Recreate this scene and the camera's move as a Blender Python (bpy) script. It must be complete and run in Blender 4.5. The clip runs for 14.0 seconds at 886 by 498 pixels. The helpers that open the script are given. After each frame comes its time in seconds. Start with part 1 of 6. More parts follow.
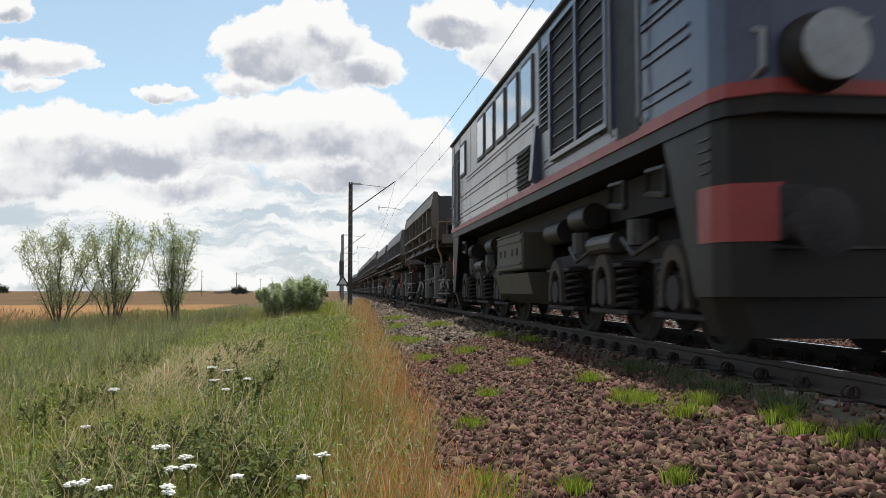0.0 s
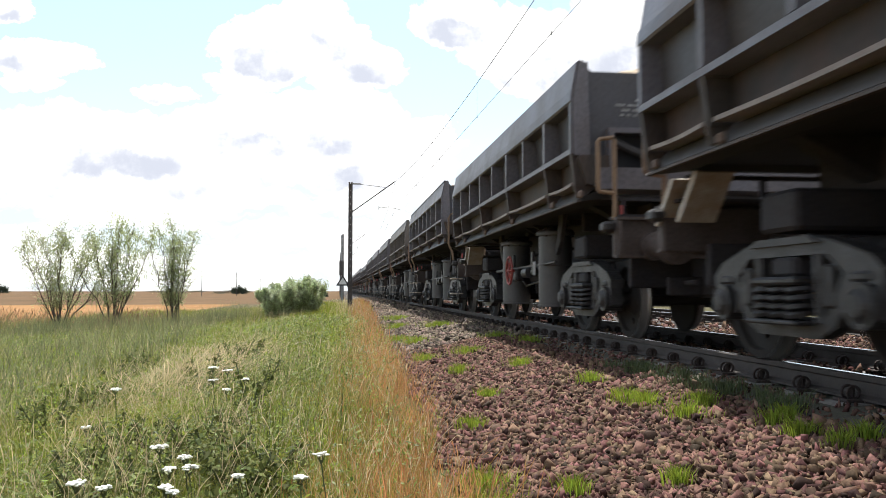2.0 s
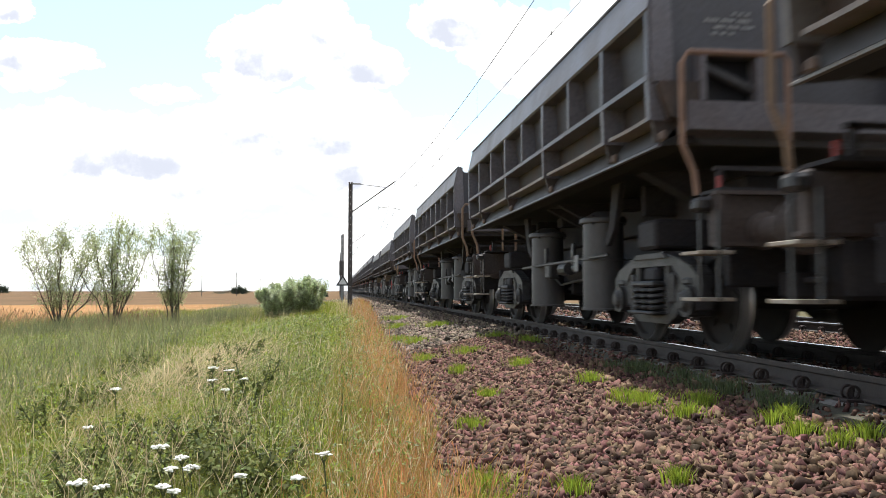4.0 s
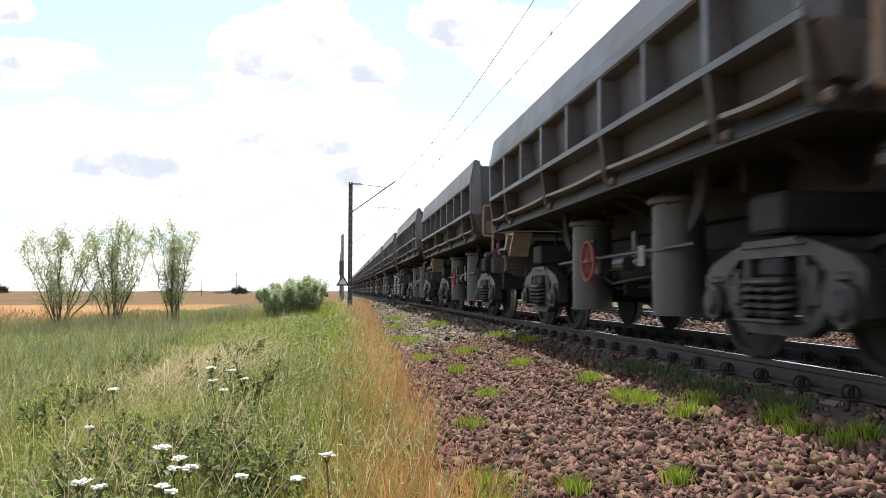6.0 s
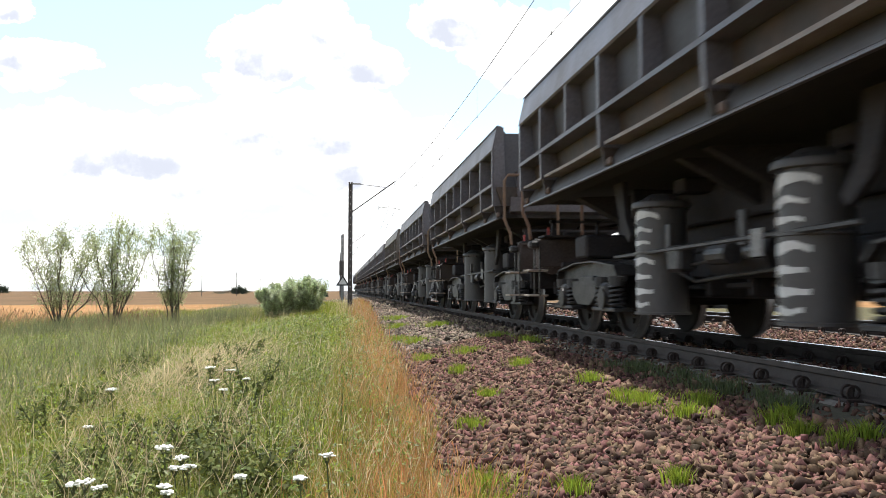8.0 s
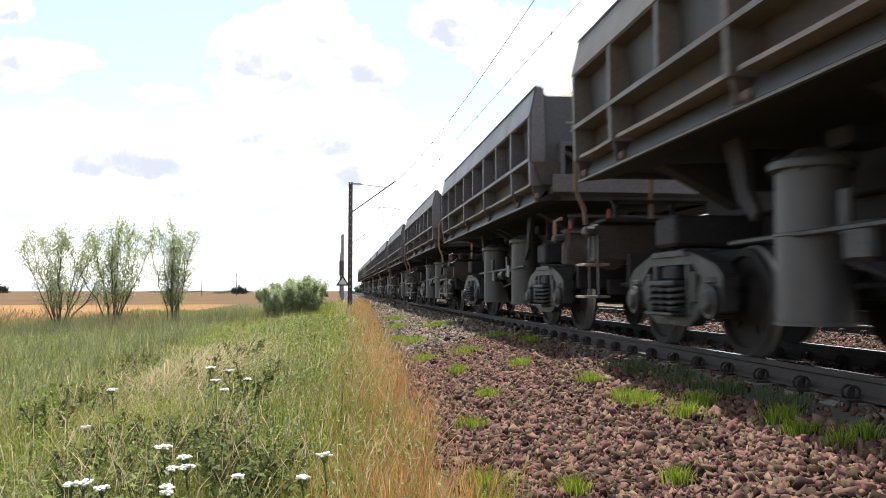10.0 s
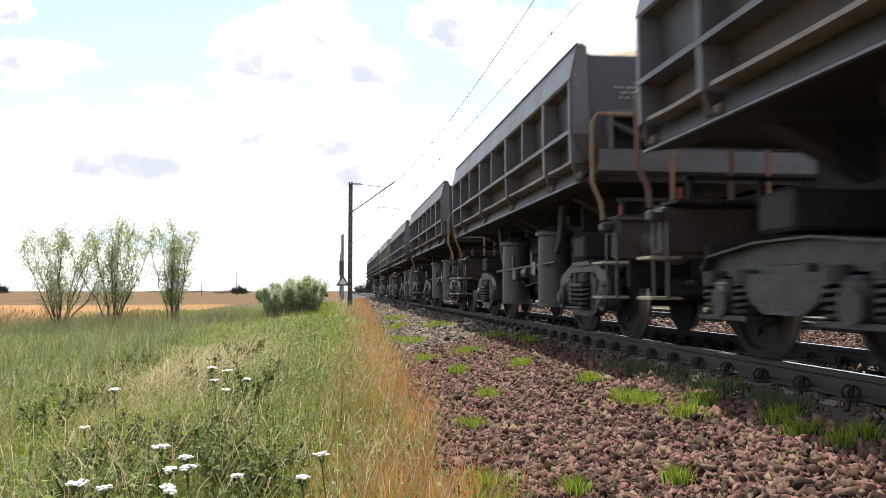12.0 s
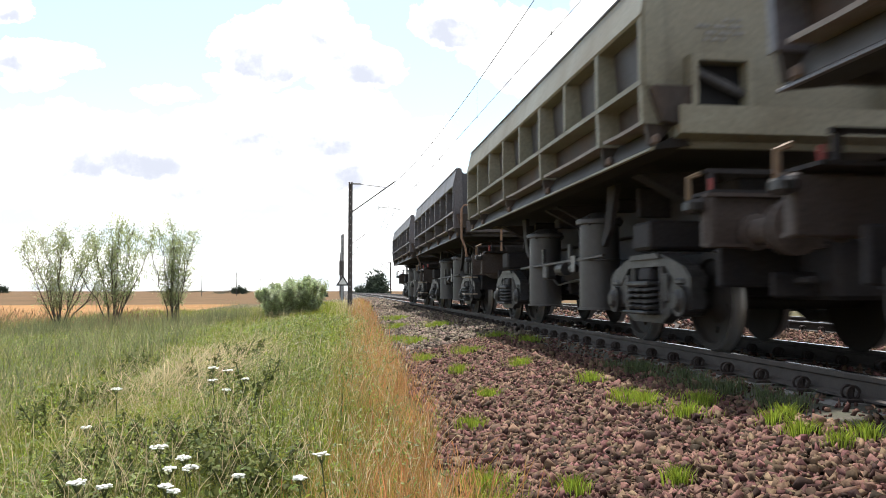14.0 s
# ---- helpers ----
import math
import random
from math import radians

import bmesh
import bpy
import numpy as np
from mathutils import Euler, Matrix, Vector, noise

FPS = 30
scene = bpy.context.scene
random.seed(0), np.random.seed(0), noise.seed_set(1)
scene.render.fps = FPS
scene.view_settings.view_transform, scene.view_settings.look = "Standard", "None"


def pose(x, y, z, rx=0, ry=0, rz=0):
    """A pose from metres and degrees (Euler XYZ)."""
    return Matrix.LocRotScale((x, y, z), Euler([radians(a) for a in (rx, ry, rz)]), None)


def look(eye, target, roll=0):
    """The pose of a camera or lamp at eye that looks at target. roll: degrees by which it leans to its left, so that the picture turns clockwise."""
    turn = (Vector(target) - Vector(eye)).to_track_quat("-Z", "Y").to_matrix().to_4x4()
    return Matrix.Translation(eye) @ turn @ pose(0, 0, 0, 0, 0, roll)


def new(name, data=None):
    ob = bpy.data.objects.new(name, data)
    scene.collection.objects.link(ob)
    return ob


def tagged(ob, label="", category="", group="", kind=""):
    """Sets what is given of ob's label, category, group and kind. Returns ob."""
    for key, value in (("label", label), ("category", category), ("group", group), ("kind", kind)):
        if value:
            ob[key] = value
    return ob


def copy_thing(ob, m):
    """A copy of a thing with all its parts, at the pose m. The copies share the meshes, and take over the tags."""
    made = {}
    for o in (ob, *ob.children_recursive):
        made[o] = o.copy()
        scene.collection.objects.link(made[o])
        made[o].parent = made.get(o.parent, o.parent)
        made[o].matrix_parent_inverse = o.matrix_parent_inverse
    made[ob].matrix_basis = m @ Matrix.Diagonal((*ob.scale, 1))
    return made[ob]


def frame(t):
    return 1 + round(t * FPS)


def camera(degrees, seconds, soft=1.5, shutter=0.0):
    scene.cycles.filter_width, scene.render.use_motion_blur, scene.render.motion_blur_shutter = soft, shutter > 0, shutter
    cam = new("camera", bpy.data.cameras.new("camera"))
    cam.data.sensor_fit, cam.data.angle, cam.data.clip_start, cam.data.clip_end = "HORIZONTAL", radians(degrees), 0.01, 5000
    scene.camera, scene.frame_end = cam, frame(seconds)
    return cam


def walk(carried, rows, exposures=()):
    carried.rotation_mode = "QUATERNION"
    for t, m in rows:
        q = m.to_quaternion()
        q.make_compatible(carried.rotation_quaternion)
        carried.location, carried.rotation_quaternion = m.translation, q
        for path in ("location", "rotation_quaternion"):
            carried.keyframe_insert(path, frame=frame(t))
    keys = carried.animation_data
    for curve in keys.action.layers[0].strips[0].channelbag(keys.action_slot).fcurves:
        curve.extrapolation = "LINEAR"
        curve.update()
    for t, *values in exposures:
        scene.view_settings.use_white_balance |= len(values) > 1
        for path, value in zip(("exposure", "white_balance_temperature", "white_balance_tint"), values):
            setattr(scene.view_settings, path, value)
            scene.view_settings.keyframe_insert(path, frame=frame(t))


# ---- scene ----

# camera: stands still beside the line, 0.57 m above the rail heads
cam = camera(56.4, 14.0, soft=0.75, shutter=0.18)
EYE = (0.0, 0.0, 0.57)
VIEW = look(EYE, (0.1259 * 100, 100.0, 0.57 + 5.10))
walk(cam, [(0.0, VIEW), (14.0, VIEW)],
     exposures=[(0.0, -0.10), (0.6, -0.03), (1.05, 0.02), (1.5, 0.42), (2.0, 0.60), (2.6, 0.66), (14.0, 0.68)])

# light: high summer sun ahead of the camera, broken cloud
world = bpy.data.worlds.new("sky")
scene.world = world
world.use_nodes = True
SUN_UP, SUN_TURN = radians(60), radians(6)   # height, and turn from the line towards the right
sun = new("sun", bpy.data.lights.new("sun", "SUN"))
sun.data.energy, sun.data.angle, sun.data.color = 4.8, radians(0.6), (1.0, 0.96, 0.90)
SUN_DIR = Vector((math.cos(SUN_UP) * math.sin(SUN_TURN), math.cos(SUN_UP) * math.cos(SUN_TURN), math.sin(SUN_UP)))
sun.matrix_world = look(SUN_DIR * 50, (0, 0, 0))


def sky_nodes():
    nt = world.node_tree
    nt.nodes.clear()
    N, L = nt.nodes.new, nt.links.new
    out, bg = N("ShaderNodeOutputWorld"), N("ShaderNodeBackground")
    sky = N("ShaderNodeTexSky")
    sky.sky_type, sky.sun_disc = "NISHITA", False
    sky.sun_elevation, sky.sun_rotation = SUN_UP, SUN_TURN
    sky.air_density, sky.dust_density = 1.0, 0.6
    bg.inputs[1].default_value = 0.074
    co = N("ShaderNodeTexCoord")
    sep = N("ShaderNodeSeparateXYZ")
    L(co.outputs["Generated"], sep.inputs[0])

    def mth(op, a, b=None, c=None, clamp=False):
        n = N("ShaderNodeMath")
        n.operation, n.use_clamp = op, clamp
        for i, v in enumerate((a, b, c)):
            if v is None:
                continue
            if isinstance(v, (int, float)):
                n.inputs[i].default_value = v
            else:
                L(v, n.inputs[i])
        return n.outputs[0]

    def noise_of(vec, scale, detail, rough):
        n = N("ShaderNodeTexNoise")
        n.inputs["Scale"].default_value, n.inputs["Detail"].default_value, n.inputs["Roughness"].default_value = scale, detail, rough
        L(vec, n.inputs["Vector"])
        return n

    def vec_of(x, y):
        n = N("ShaderNodeCombineXYZ")
        for i, q in enumerate((x, y)):
            L(q, n.inputs[i])
        return n.outputs[0]

    def soft_step(x, lo, hi, out_lo=0.0, out_hi=1.0):
        n = N("ShaderNodeMapRange")
        n.interpolation_type = "SMOOTHSTEP"
        for k, q in (("From Min", lo), ("From Max", hi), ("To Min", out_lo), ("To Max", out_hi)):
            n.inputs[k].default_value = q
        L(x, n.inputs["Value"])
        return n.outputs[0]

    def blend(f, c1, c2):
        n = N("ShaderNodeMixRGB")
        L(f, n.inputs[0])
        for i, q in ((1, c1), (2, c2)):
            if isinstance(q, tuple):
                n.inputs[i].default_value = (*q, 1)
            else:
                L(q, n.inputs[i])
        return n.outputs[0]

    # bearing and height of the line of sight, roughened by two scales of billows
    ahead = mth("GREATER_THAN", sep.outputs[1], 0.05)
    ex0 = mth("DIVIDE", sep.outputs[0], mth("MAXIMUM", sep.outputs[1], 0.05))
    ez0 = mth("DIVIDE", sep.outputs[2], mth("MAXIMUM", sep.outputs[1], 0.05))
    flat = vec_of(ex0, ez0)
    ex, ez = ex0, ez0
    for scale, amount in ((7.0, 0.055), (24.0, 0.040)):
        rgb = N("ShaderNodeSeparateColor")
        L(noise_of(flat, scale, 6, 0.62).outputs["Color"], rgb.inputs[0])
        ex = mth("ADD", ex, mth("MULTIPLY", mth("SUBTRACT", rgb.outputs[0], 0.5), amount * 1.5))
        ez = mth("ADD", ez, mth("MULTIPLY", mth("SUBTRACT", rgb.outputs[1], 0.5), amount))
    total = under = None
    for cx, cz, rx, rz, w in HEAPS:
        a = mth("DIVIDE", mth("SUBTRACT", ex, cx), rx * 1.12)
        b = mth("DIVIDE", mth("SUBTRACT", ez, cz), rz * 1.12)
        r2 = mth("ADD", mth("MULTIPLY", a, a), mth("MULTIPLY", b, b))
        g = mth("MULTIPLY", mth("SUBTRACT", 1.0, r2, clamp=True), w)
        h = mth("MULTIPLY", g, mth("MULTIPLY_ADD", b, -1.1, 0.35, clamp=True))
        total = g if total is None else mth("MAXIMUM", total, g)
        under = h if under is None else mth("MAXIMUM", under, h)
    # layered bands towards the horizon
    bands = noise_of(vec_of(mth("MULTIPLY", ex0, 3.0), mth("MULTIPLY", ez, 15.0)), 1.6, 6, 0.6).outputs["Fac"]
    near = mth("MULTIPLY", soft_step(ez0, 0.11, 0.19, 1.0, 0.0), ahead)
    # scattered clouds over the rest of the sky
    zc = mth("ADD", mth("MAXIMUM", sep.outputs[2], 0.0), 0.10)
    deck = noise_of(vec_of(mth("DIVIDE", sep.outputs[0], zc), mth("DIVIDE", sep.outputs[1], zc)), 0.9, 7, 0.55).outputs["Fac"]
    aside = mth("MAXIMUM", soft_step(sep.outputs[2], 0.35, 0.50), soft_step(sep.outputs[1], 0.05, 0.30, 1.0, 0.0))
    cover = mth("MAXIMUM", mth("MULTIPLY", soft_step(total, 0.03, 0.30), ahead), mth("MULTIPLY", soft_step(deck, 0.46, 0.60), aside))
    cover = mth("MAXIMUM", cover, mth("MULTIPLY", soft_step(bands, 0.36, 0.56), near))
    cover = mth("MAXIMUM", cover, 0.16)
    grain = soft_step(noise_of(flat, 11.0, 6, 0.6).outputs["Fac"], 0.36, 0.60, 0.25, 1.0)
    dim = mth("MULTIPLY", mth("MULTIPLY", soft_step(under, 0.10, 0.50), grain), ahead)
    dim = mth("MAXIMUM", dim, mth("MULTIPLY", mth("MULTIPLY", soft_step(bands, 0.50, 0.40), near), 0.55))
    tint = N("ShaderNodeMixRGB")
    tint.blend_type = "MULTIPLY"
    tint.inputs[0].default_value = 1.0
    L(sky.outputs[0], tint.inputs[1])
    # the sky is hazy and bright round the sun, clearer away from it
    L(blend(soft_step(sep.outputs[1], -0.1, 0.6), (1.12, 1.26, 1.36), (1.78, 2.02, 1.90)), tint.inputs[2])
    clear = blend(mth("MULTIPLY", near, 0.85), tint.outputs[0], (7.5, 8.5, 9.7))
    cloud = blend(dim, (14.0, 14.0, 13.9), (6.8, 7.15, 8.2))
    L(blend(cover, clear, cloud), bg.inputs[0])
    L(bg.outputs[0], out.inputs[0])


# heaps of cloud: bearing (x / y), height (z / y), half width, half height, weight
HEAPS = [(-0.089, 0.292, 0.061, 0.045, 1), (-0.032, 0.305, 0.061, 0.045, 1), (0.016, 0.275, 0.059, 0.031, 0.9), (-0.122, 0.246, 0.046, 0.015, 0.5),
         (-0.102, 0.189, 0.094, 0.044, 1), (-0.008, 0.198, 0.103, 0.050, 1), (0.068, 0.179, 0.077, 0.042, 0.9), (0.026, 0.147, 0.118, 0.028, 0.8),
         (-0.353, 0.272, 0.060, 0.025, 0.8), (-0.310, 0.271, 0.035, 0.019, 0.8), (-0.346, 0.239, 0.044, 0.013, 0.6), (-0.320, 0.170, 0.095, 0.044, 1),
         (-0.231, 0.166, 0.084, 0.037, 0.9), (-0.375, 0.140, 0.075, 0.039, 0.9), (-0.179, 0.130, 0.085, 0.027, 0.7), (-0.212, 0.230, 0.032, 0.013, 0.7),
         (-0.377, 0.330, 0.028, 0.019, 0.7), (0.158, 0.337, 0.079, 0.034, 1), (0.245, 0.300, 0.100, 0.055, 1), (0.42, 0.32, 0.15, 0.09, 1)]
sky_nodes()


# ---- materials ----
def material(name, base, rough=0.7, metal=0.0, second=None, scale=6.0, detail=6.0, amount=0.5, fine=60.0, fine_amount=0.15,
             bump=0.0, bump_scale=80.0, spread=0.0, island=0.0, stretch=(1, 1, 1), through_light=0.0, spec=0.5):
    """Two scales of colour variation, a fine relief, and a spread from piece to piece."""
    m = bpy.data.materials.new(name)
    m.use_nodes = True
    nt = m.node_tree
    N, L = nt.nodes.new, nt.links.new
    b = nt.nodes["Principled BSDF"]
    b.inputs["Metallic"].default_value = metal
    b.inputs["Specular IOR Level"].default_value = spec
    co, mp = N("ShaderNodeTexCoord"), N("ShaderNodeMapping")
    mp.inputs["Scale"].default_value = stretch
    L(co.outputs["Object"], mp.inputs["Vector"])
    n1, n2 = N("ShaderNodeTexNoise"), N("ShaderNodeTexNoise")
    n1.inputs["Scale"].default_value, n1.inputs["Detail"].default_value = scale, detail
    n2.inputs["Scale"].default_value, n2.inputs["Detail"].default_value = fine, 3
    L(mp.outputs[0], n1.inputs["Vector"]), L(mp.outputs[0], n2.inputs["Vector"])
    ramp = N("ShaderNodeMapRange")
    ramp.inputs["From Min"].default_value, ramp.inputs["From Max"].default_value = 0.5 - 0.22, 0.5 + 0.22
    ramp.inputs["To Max"].default_value = amount
    L(n1.outputs["Fac"], ramp.inputs["Value"])
    mix = N("ShaderNodeMixRGB")
    mix.inputs[1].default_value = (*base, 1)
    mix.inputs[2].default_value = (*(second or [c * 0.6 for c in base]), 1)
    L(ramp.outputs[0], mix.inputs[0])
    hsv = N("ShaderNodeHueSaturation")
    L(mix.outputs[0], hsv.inputs["Color"])
    val = N("ShaderNodeMapRange")
    val.inputs["From Min"].default_value, val.inputs["From Max"].default_value = 0.25, 0.75
    val.inputs["To Min"].default_value, val.inputs["To Max"].default_value = 1 - fine_amount, 1 + fine_amount
    L(n2.outputs["Fac"], val.inputs["Value"])
    value = val.outputs[0]
    if spread or island:
        src = N("ShaderNodeNewGeometry").outputs["Random Per Island"] if island else N("ShaderNodeObjectInfo").outputs["Random"]
        s = island or spread
        r = N("ShaderNodeMapRange")
        r.inputs["To Min"].default_value, r.inputs["To Max"].default_value = 1 - s, 1 + s
        L(src, r.inputs["Value"])
        mul = N("ShaderNodeMath")
        mul.operation = "MULTIPLY"
        L(value, mul.inputs[0]), L(r.outputs[0], mul.inputs[1])
        value = mul.outputs[0]
        h = N("ShaderNodeMapRange")
        h.inputs["To Min"].default_value, h.inputs["To Max"].default_value = 0.5 - 0.05 * s, 0.5 + 0.05 * s
        wn = N("ShaderNodeTexWhiteNoise")
        wn.noise_dimensions = "1D"
        L(src, wn.inputs["W"]), L(wn.outputs["Value"], h.inputs["Value"]), L(h.outputs[0], hsv.inputs["Hue"])
    L(value, hsv.inputs["Value"])
    L(hsv.outputs[0], b.inputs["Base Color"])
    rg = N("ShaderNodeMapRange")
    rg.inputs["To Min"].default_value, rg.inputs["To Max"].default_value = max(0.03, rough - 0.12), min(1, rough + 0.12)
    L(n1.outputs["Fac"], rg.inputs["Value"]), L(rg.outputs[0], b.inputs["Roughness"])
    if bump:
        n3, bp = N("ShaderNodeTexNoise"), N("ShaderNodeBump")
        n3.inputs["Scale"].default_value, n3.inputs["Detail"].default_value = bump_scale, 4
        L(mp.outputs[0], n3.inputs["Vector"])
        bp.inputs["Strength"].default_value, bp.inputs["Distance"].default_value = bump, 0.01
        L(n3.outputs["Fac"], bp.inputs["Height"]), L(bp.outputs[0], b.inputs["Normal"])
    if through_light:
        tr, ms = N("ShaderNodeBsdfTranslucent"), N("ShaderNodeMixShader")
        L(hsv.outputs[0], tr.inputs["Color"])
        ms.inputs[0].default_value = through_light
        L(b.outputs[0], ms.inputs[1]), L(tr.outputs[0], ms.inputs[2])
        L(ms.outputs[0], nt.nodes["Material Output"].inputs["Surface"])
    return m


STONE = dict(spec=0.16, second=(0.066, 0.037, 0.028), scale=14, amount=0.7, fine=90, fine_amount=0.25, bump=0.10, bump_scale=90)
M_STONE = material("ballast_stone", (0.150, 0.086, 0.062), 0.88, island=0.78, **STONE)
M_STONE1 = material("ballast_stone_single", (0.150, 0.086, 0.062), 0.88, spread=0.78, **STONE)
M_STONEFAR = material("ballast_stone_weathered", (0.185, 0.140, 0.108), 0.85, island=0.75, spec=0.25, second=(0.085, 0.065, 0.042), scale=1.5, amount=0.8, fine=40, fine_amount=0.25)
# bed nearly black, so that shade in the gaps between stones is painted
M_BED = material("ballast_bed_gap_shade", (0.035, 0.024, 0.019), 0.95, second=(0.03, 0.022, 0.018), scale=14, amount=0.8, fine=50, fine_amount=0.4, bump=0.9, bump_scale=24)
# litter colour darkened to paint the shadows between grass blades
M_EARTH = material("verge_litter_shaded", (0.11, 0.085, 0.042), 0.95, spec=0.1, second=(0.05, 0.055, 0.02), scale=1.2, amount=0.9, fine=20, fine_amount=0.5, bump=0.8, bump_scale=12)
M_DIRT = material("track_dirt", (0.075, 0.06, 0.045), 0.95, second=(0.05, 0.055, 0.03), scale=5, amount=0.8, fine=60, fine_amount=0.4, bump=0.9, bump_scale=40)
M_RAIL = material("rail_side", (0.055, 0.043, 0.037), 0.8, second=(0.035, 0.028, 0.025), scale=8, amount=0.7, bump=0.2)
M_RAILTOP = material("rail_head", (0.55, 0.55, 0.56), 0.22, 1.0, second=(0.4, 0.38, 0.37), scale=5, amount=0.5, stretch=(1, 0.05, 1))
M_CLIP = material("rail_clip", (0.05, 0.035, 0.03), 0.7, 0.3, bump=0.2)
M_SLEEPER = material("sleeper_concrete", (0.24, 0.22, 0.20), 0.9, second=(0.12, 0.10, 0.09), scale=10, amount=0.8, bump=0.3)
M_GREEN = material("grass_green", (0.17, 0.205, 0.028), 0.55, second=(0.33, 0.31, 0.06), scale=0.8, amount=0.9, fine=3, fine_amount=0.3, island=0.6, through_light=0.40, spec=0.25)
M_STRAW = material("grass_straw", (0.60, 0.50, 0.24), 0.60, second=(0.46, 0.42, 0.15), scale=0.9, amount=0.8, fine=3, fine_amount=0.25, island=0.5, through_light=0.40, spec=0.25)
M_RUST = material("grass_rust", (0.42, 0.165, 0.065), 0.6, second=(0.56, 0.33, 0.14), scale=0.9, amount=0.9, fine=3, fine_amount=0.25, island=0.4, through_light=0.45, spec=0.25)
M_FRESH = material("grass_fresh", (0.28, 0.34, 0.038), 0.55, second=(0.15, 0.225, 0.035), scale=1.5, amount=0.8, fine=4, fine_amount=0.25, island=0.4, through_light=0.5, spec=0.25)
M_SORREL = material("sorrel_brown", (0.24, 0.13, 0.075), 0.8, second=(0.30, 0.20, 0.12), scale=1.2, amount=0.8, island=0.5, through_light=0.3)
# green darkened for the shadow that the wagons throw beside the rail
M_MAT = material("grass_mat_shaded", (0.085, 0.115, 0.04), 0.7, second=(0.06, 0.07, 0.03), scale=6, amount=0.8, island=0.5, through_light=0.2)
M_HERB = material("herb_blue_green", (0.15, 0.18, 0.085), 0.6, second=(0.29, 0.27, 0.13), scale=0.7, amount=0.9, fine=3, fine_amount=0.3, island=0.45, through_light=0.45, spec=0.25)
M_PALE = material("grass_pale", (0.62, 0.50, 0.33), 0.7, second=(0.55, 0.42, 0.24), scale=2, amount=0.8, island=0.3, through_light=0.45, spec=0.25)
M_HERBLEAF = material("herb_leaf", (0.12, 0.16, 0.035), 0.55, second=(0.25, 0.28, 0.075), scale=1.5, amount=0.9, island=0.5, through_light=0.4, spec=0.25)
M_WEED = material("weed_leaf", (0.07, 0.095, 0.022), 0.75, second=(0.16, 0.17, 0.055), scale=6, amount=0.8, island=0.5, through_light=0.3, spec=0.15)
M_LEAF = material("willow_leaf", (0.29, 0.34, 0.14), 0.4, second=(0.40, 0.43, 0.24), scale=1.0, amount=0.8, island=0.4, through_light=0.5)
M_BUSHLEAF = material("bush_leaf", (0.32, 0.40, 0.15), 0.45, second=(0.62, 0.64, 0.50), scale=1.4, amount=0.8, island=0.5, through_light=0.45)
M_BARK = material("bark", (0.10, 0.08, 0.06), 0.9, scale=12, bump=0.5, bump_scale=40)
M_FIELD = material("ripe_field", (0.34, 0.19, 0.085), 0.95, spec=0.03, second=(0.21, 0.11, 0.045), scale=0.05, amount=0.8, fine=0.6, fine_amount=0.2)
M_FIELD2 = material("far_field", (0.15, 0.09, 0.048), 0.95, spec=0.03, second=(0.12, 0.085, 0.05), scale=0.02, amount=0.8, fine=0.2, fine_amount=0.2)
M_FARLEAF = material("far_leaf", (0.06, 0.085, 0.05), 0.8, second=(0.04, 0.06, 0.04), scale=0.8, amount=0.8, island=0.4)
M_STEM = material("weed_stem", (0.10, 0.12, 0.05), 0.7, island=0.3)
M_PETAL = material("yarrow_petal", (0.80, 0.80, 0.74), 0.7, second=(0.66, 0.64, 0.55), scale=40, amount=0.5, island=0.15)
M_MAST = material("mast_concrete", (0.085, 0.075, 0.07), 0.9, second=(0.045, 0.04, 0.04), scale=4, amount=0.7, bump=0.2)
M_WIRE = material("wire", (0.06, 0.055, 0.05), 0.5, 0.4)
M_ZINC = material("galvanised_steel", (0.30, 0.31, 0.32), 0.5, 0.6, scale=12)
M_WHITE = material("sign_white", (0.75, 0.75, 0.72), 0.5)
M_BLACK = material("black_paint", (0.02, 0.02, 0.022), 0.5)
GREY_A = material("wagon_grey", (0.132, 0.128, 0.146), 0.5, second=(0.088, 0.070, 0.063), scale=1.6, amount=0.75, fine=25, fine_amount=0.25, bump=0.12, bump_scale=18, spread=0.12)
GREY_B = material("wagon_brown_grey", (0.145, 0.132, 0.117), 0.55, second=(0.10, 0.073, 0.055), scale=1.4, amount=0.8, fine=25, fine_amount=0.25, bump=0.12, bump_scale=18, spread=0.12)
GREY_C = material("wagon_olive", (0.27, 0.26, 0.20), 0.6, second=(0.17, 0.145, 0.10), scale=1.4, amount=0.7, fine=25, fine_amount=0.2, bump=0.12, bump_scale=18, spread=0.1)
M_UNDER = material("underframe_black", (0.022, 0.021, 0.025), 0.75, spec=0.3, second=(0.045, 0.038, 0.037), scale=4, amount=0.7, fine=30, fine_amount=0.3, bump=0.2, bump_scale=30)
M_HEAD = material("headstock_brown", (0.085, 0.070, 0.066), 0.65, spec=0.35, second=(0.05, 0.034, 0.028), scale=3, amount=0.8, fine=30, fine_amount=0.3, bump=0.2, bump_scale=30)
M_CAST = material("cast_steel", (0.043, 0.041, 0.042), 0.5, spec=0.4, second=(0.014, 0.012, 0.011), scale=7, amount=0.9, fine=50, fine_amount=0.35, bump=0.6, bump_scale=30)
M_CYL = material("cylinder_grey", (0.075, 0.072, 0.074), 0.5, second=(0.065, 0.06, 0.055), scale=2.5, amount=0.7, fine=40, bump=0.08, stretch=(1, 1, 0.3), spread=0.1)
M_WHEEL = material("wheel_steel", (0.016, 0.014, 0.013), 0.75, 0.0, spec=0.25, second=(0.032, 0.025, 0.021), scale=6, amount=0.6, bump=0.15)
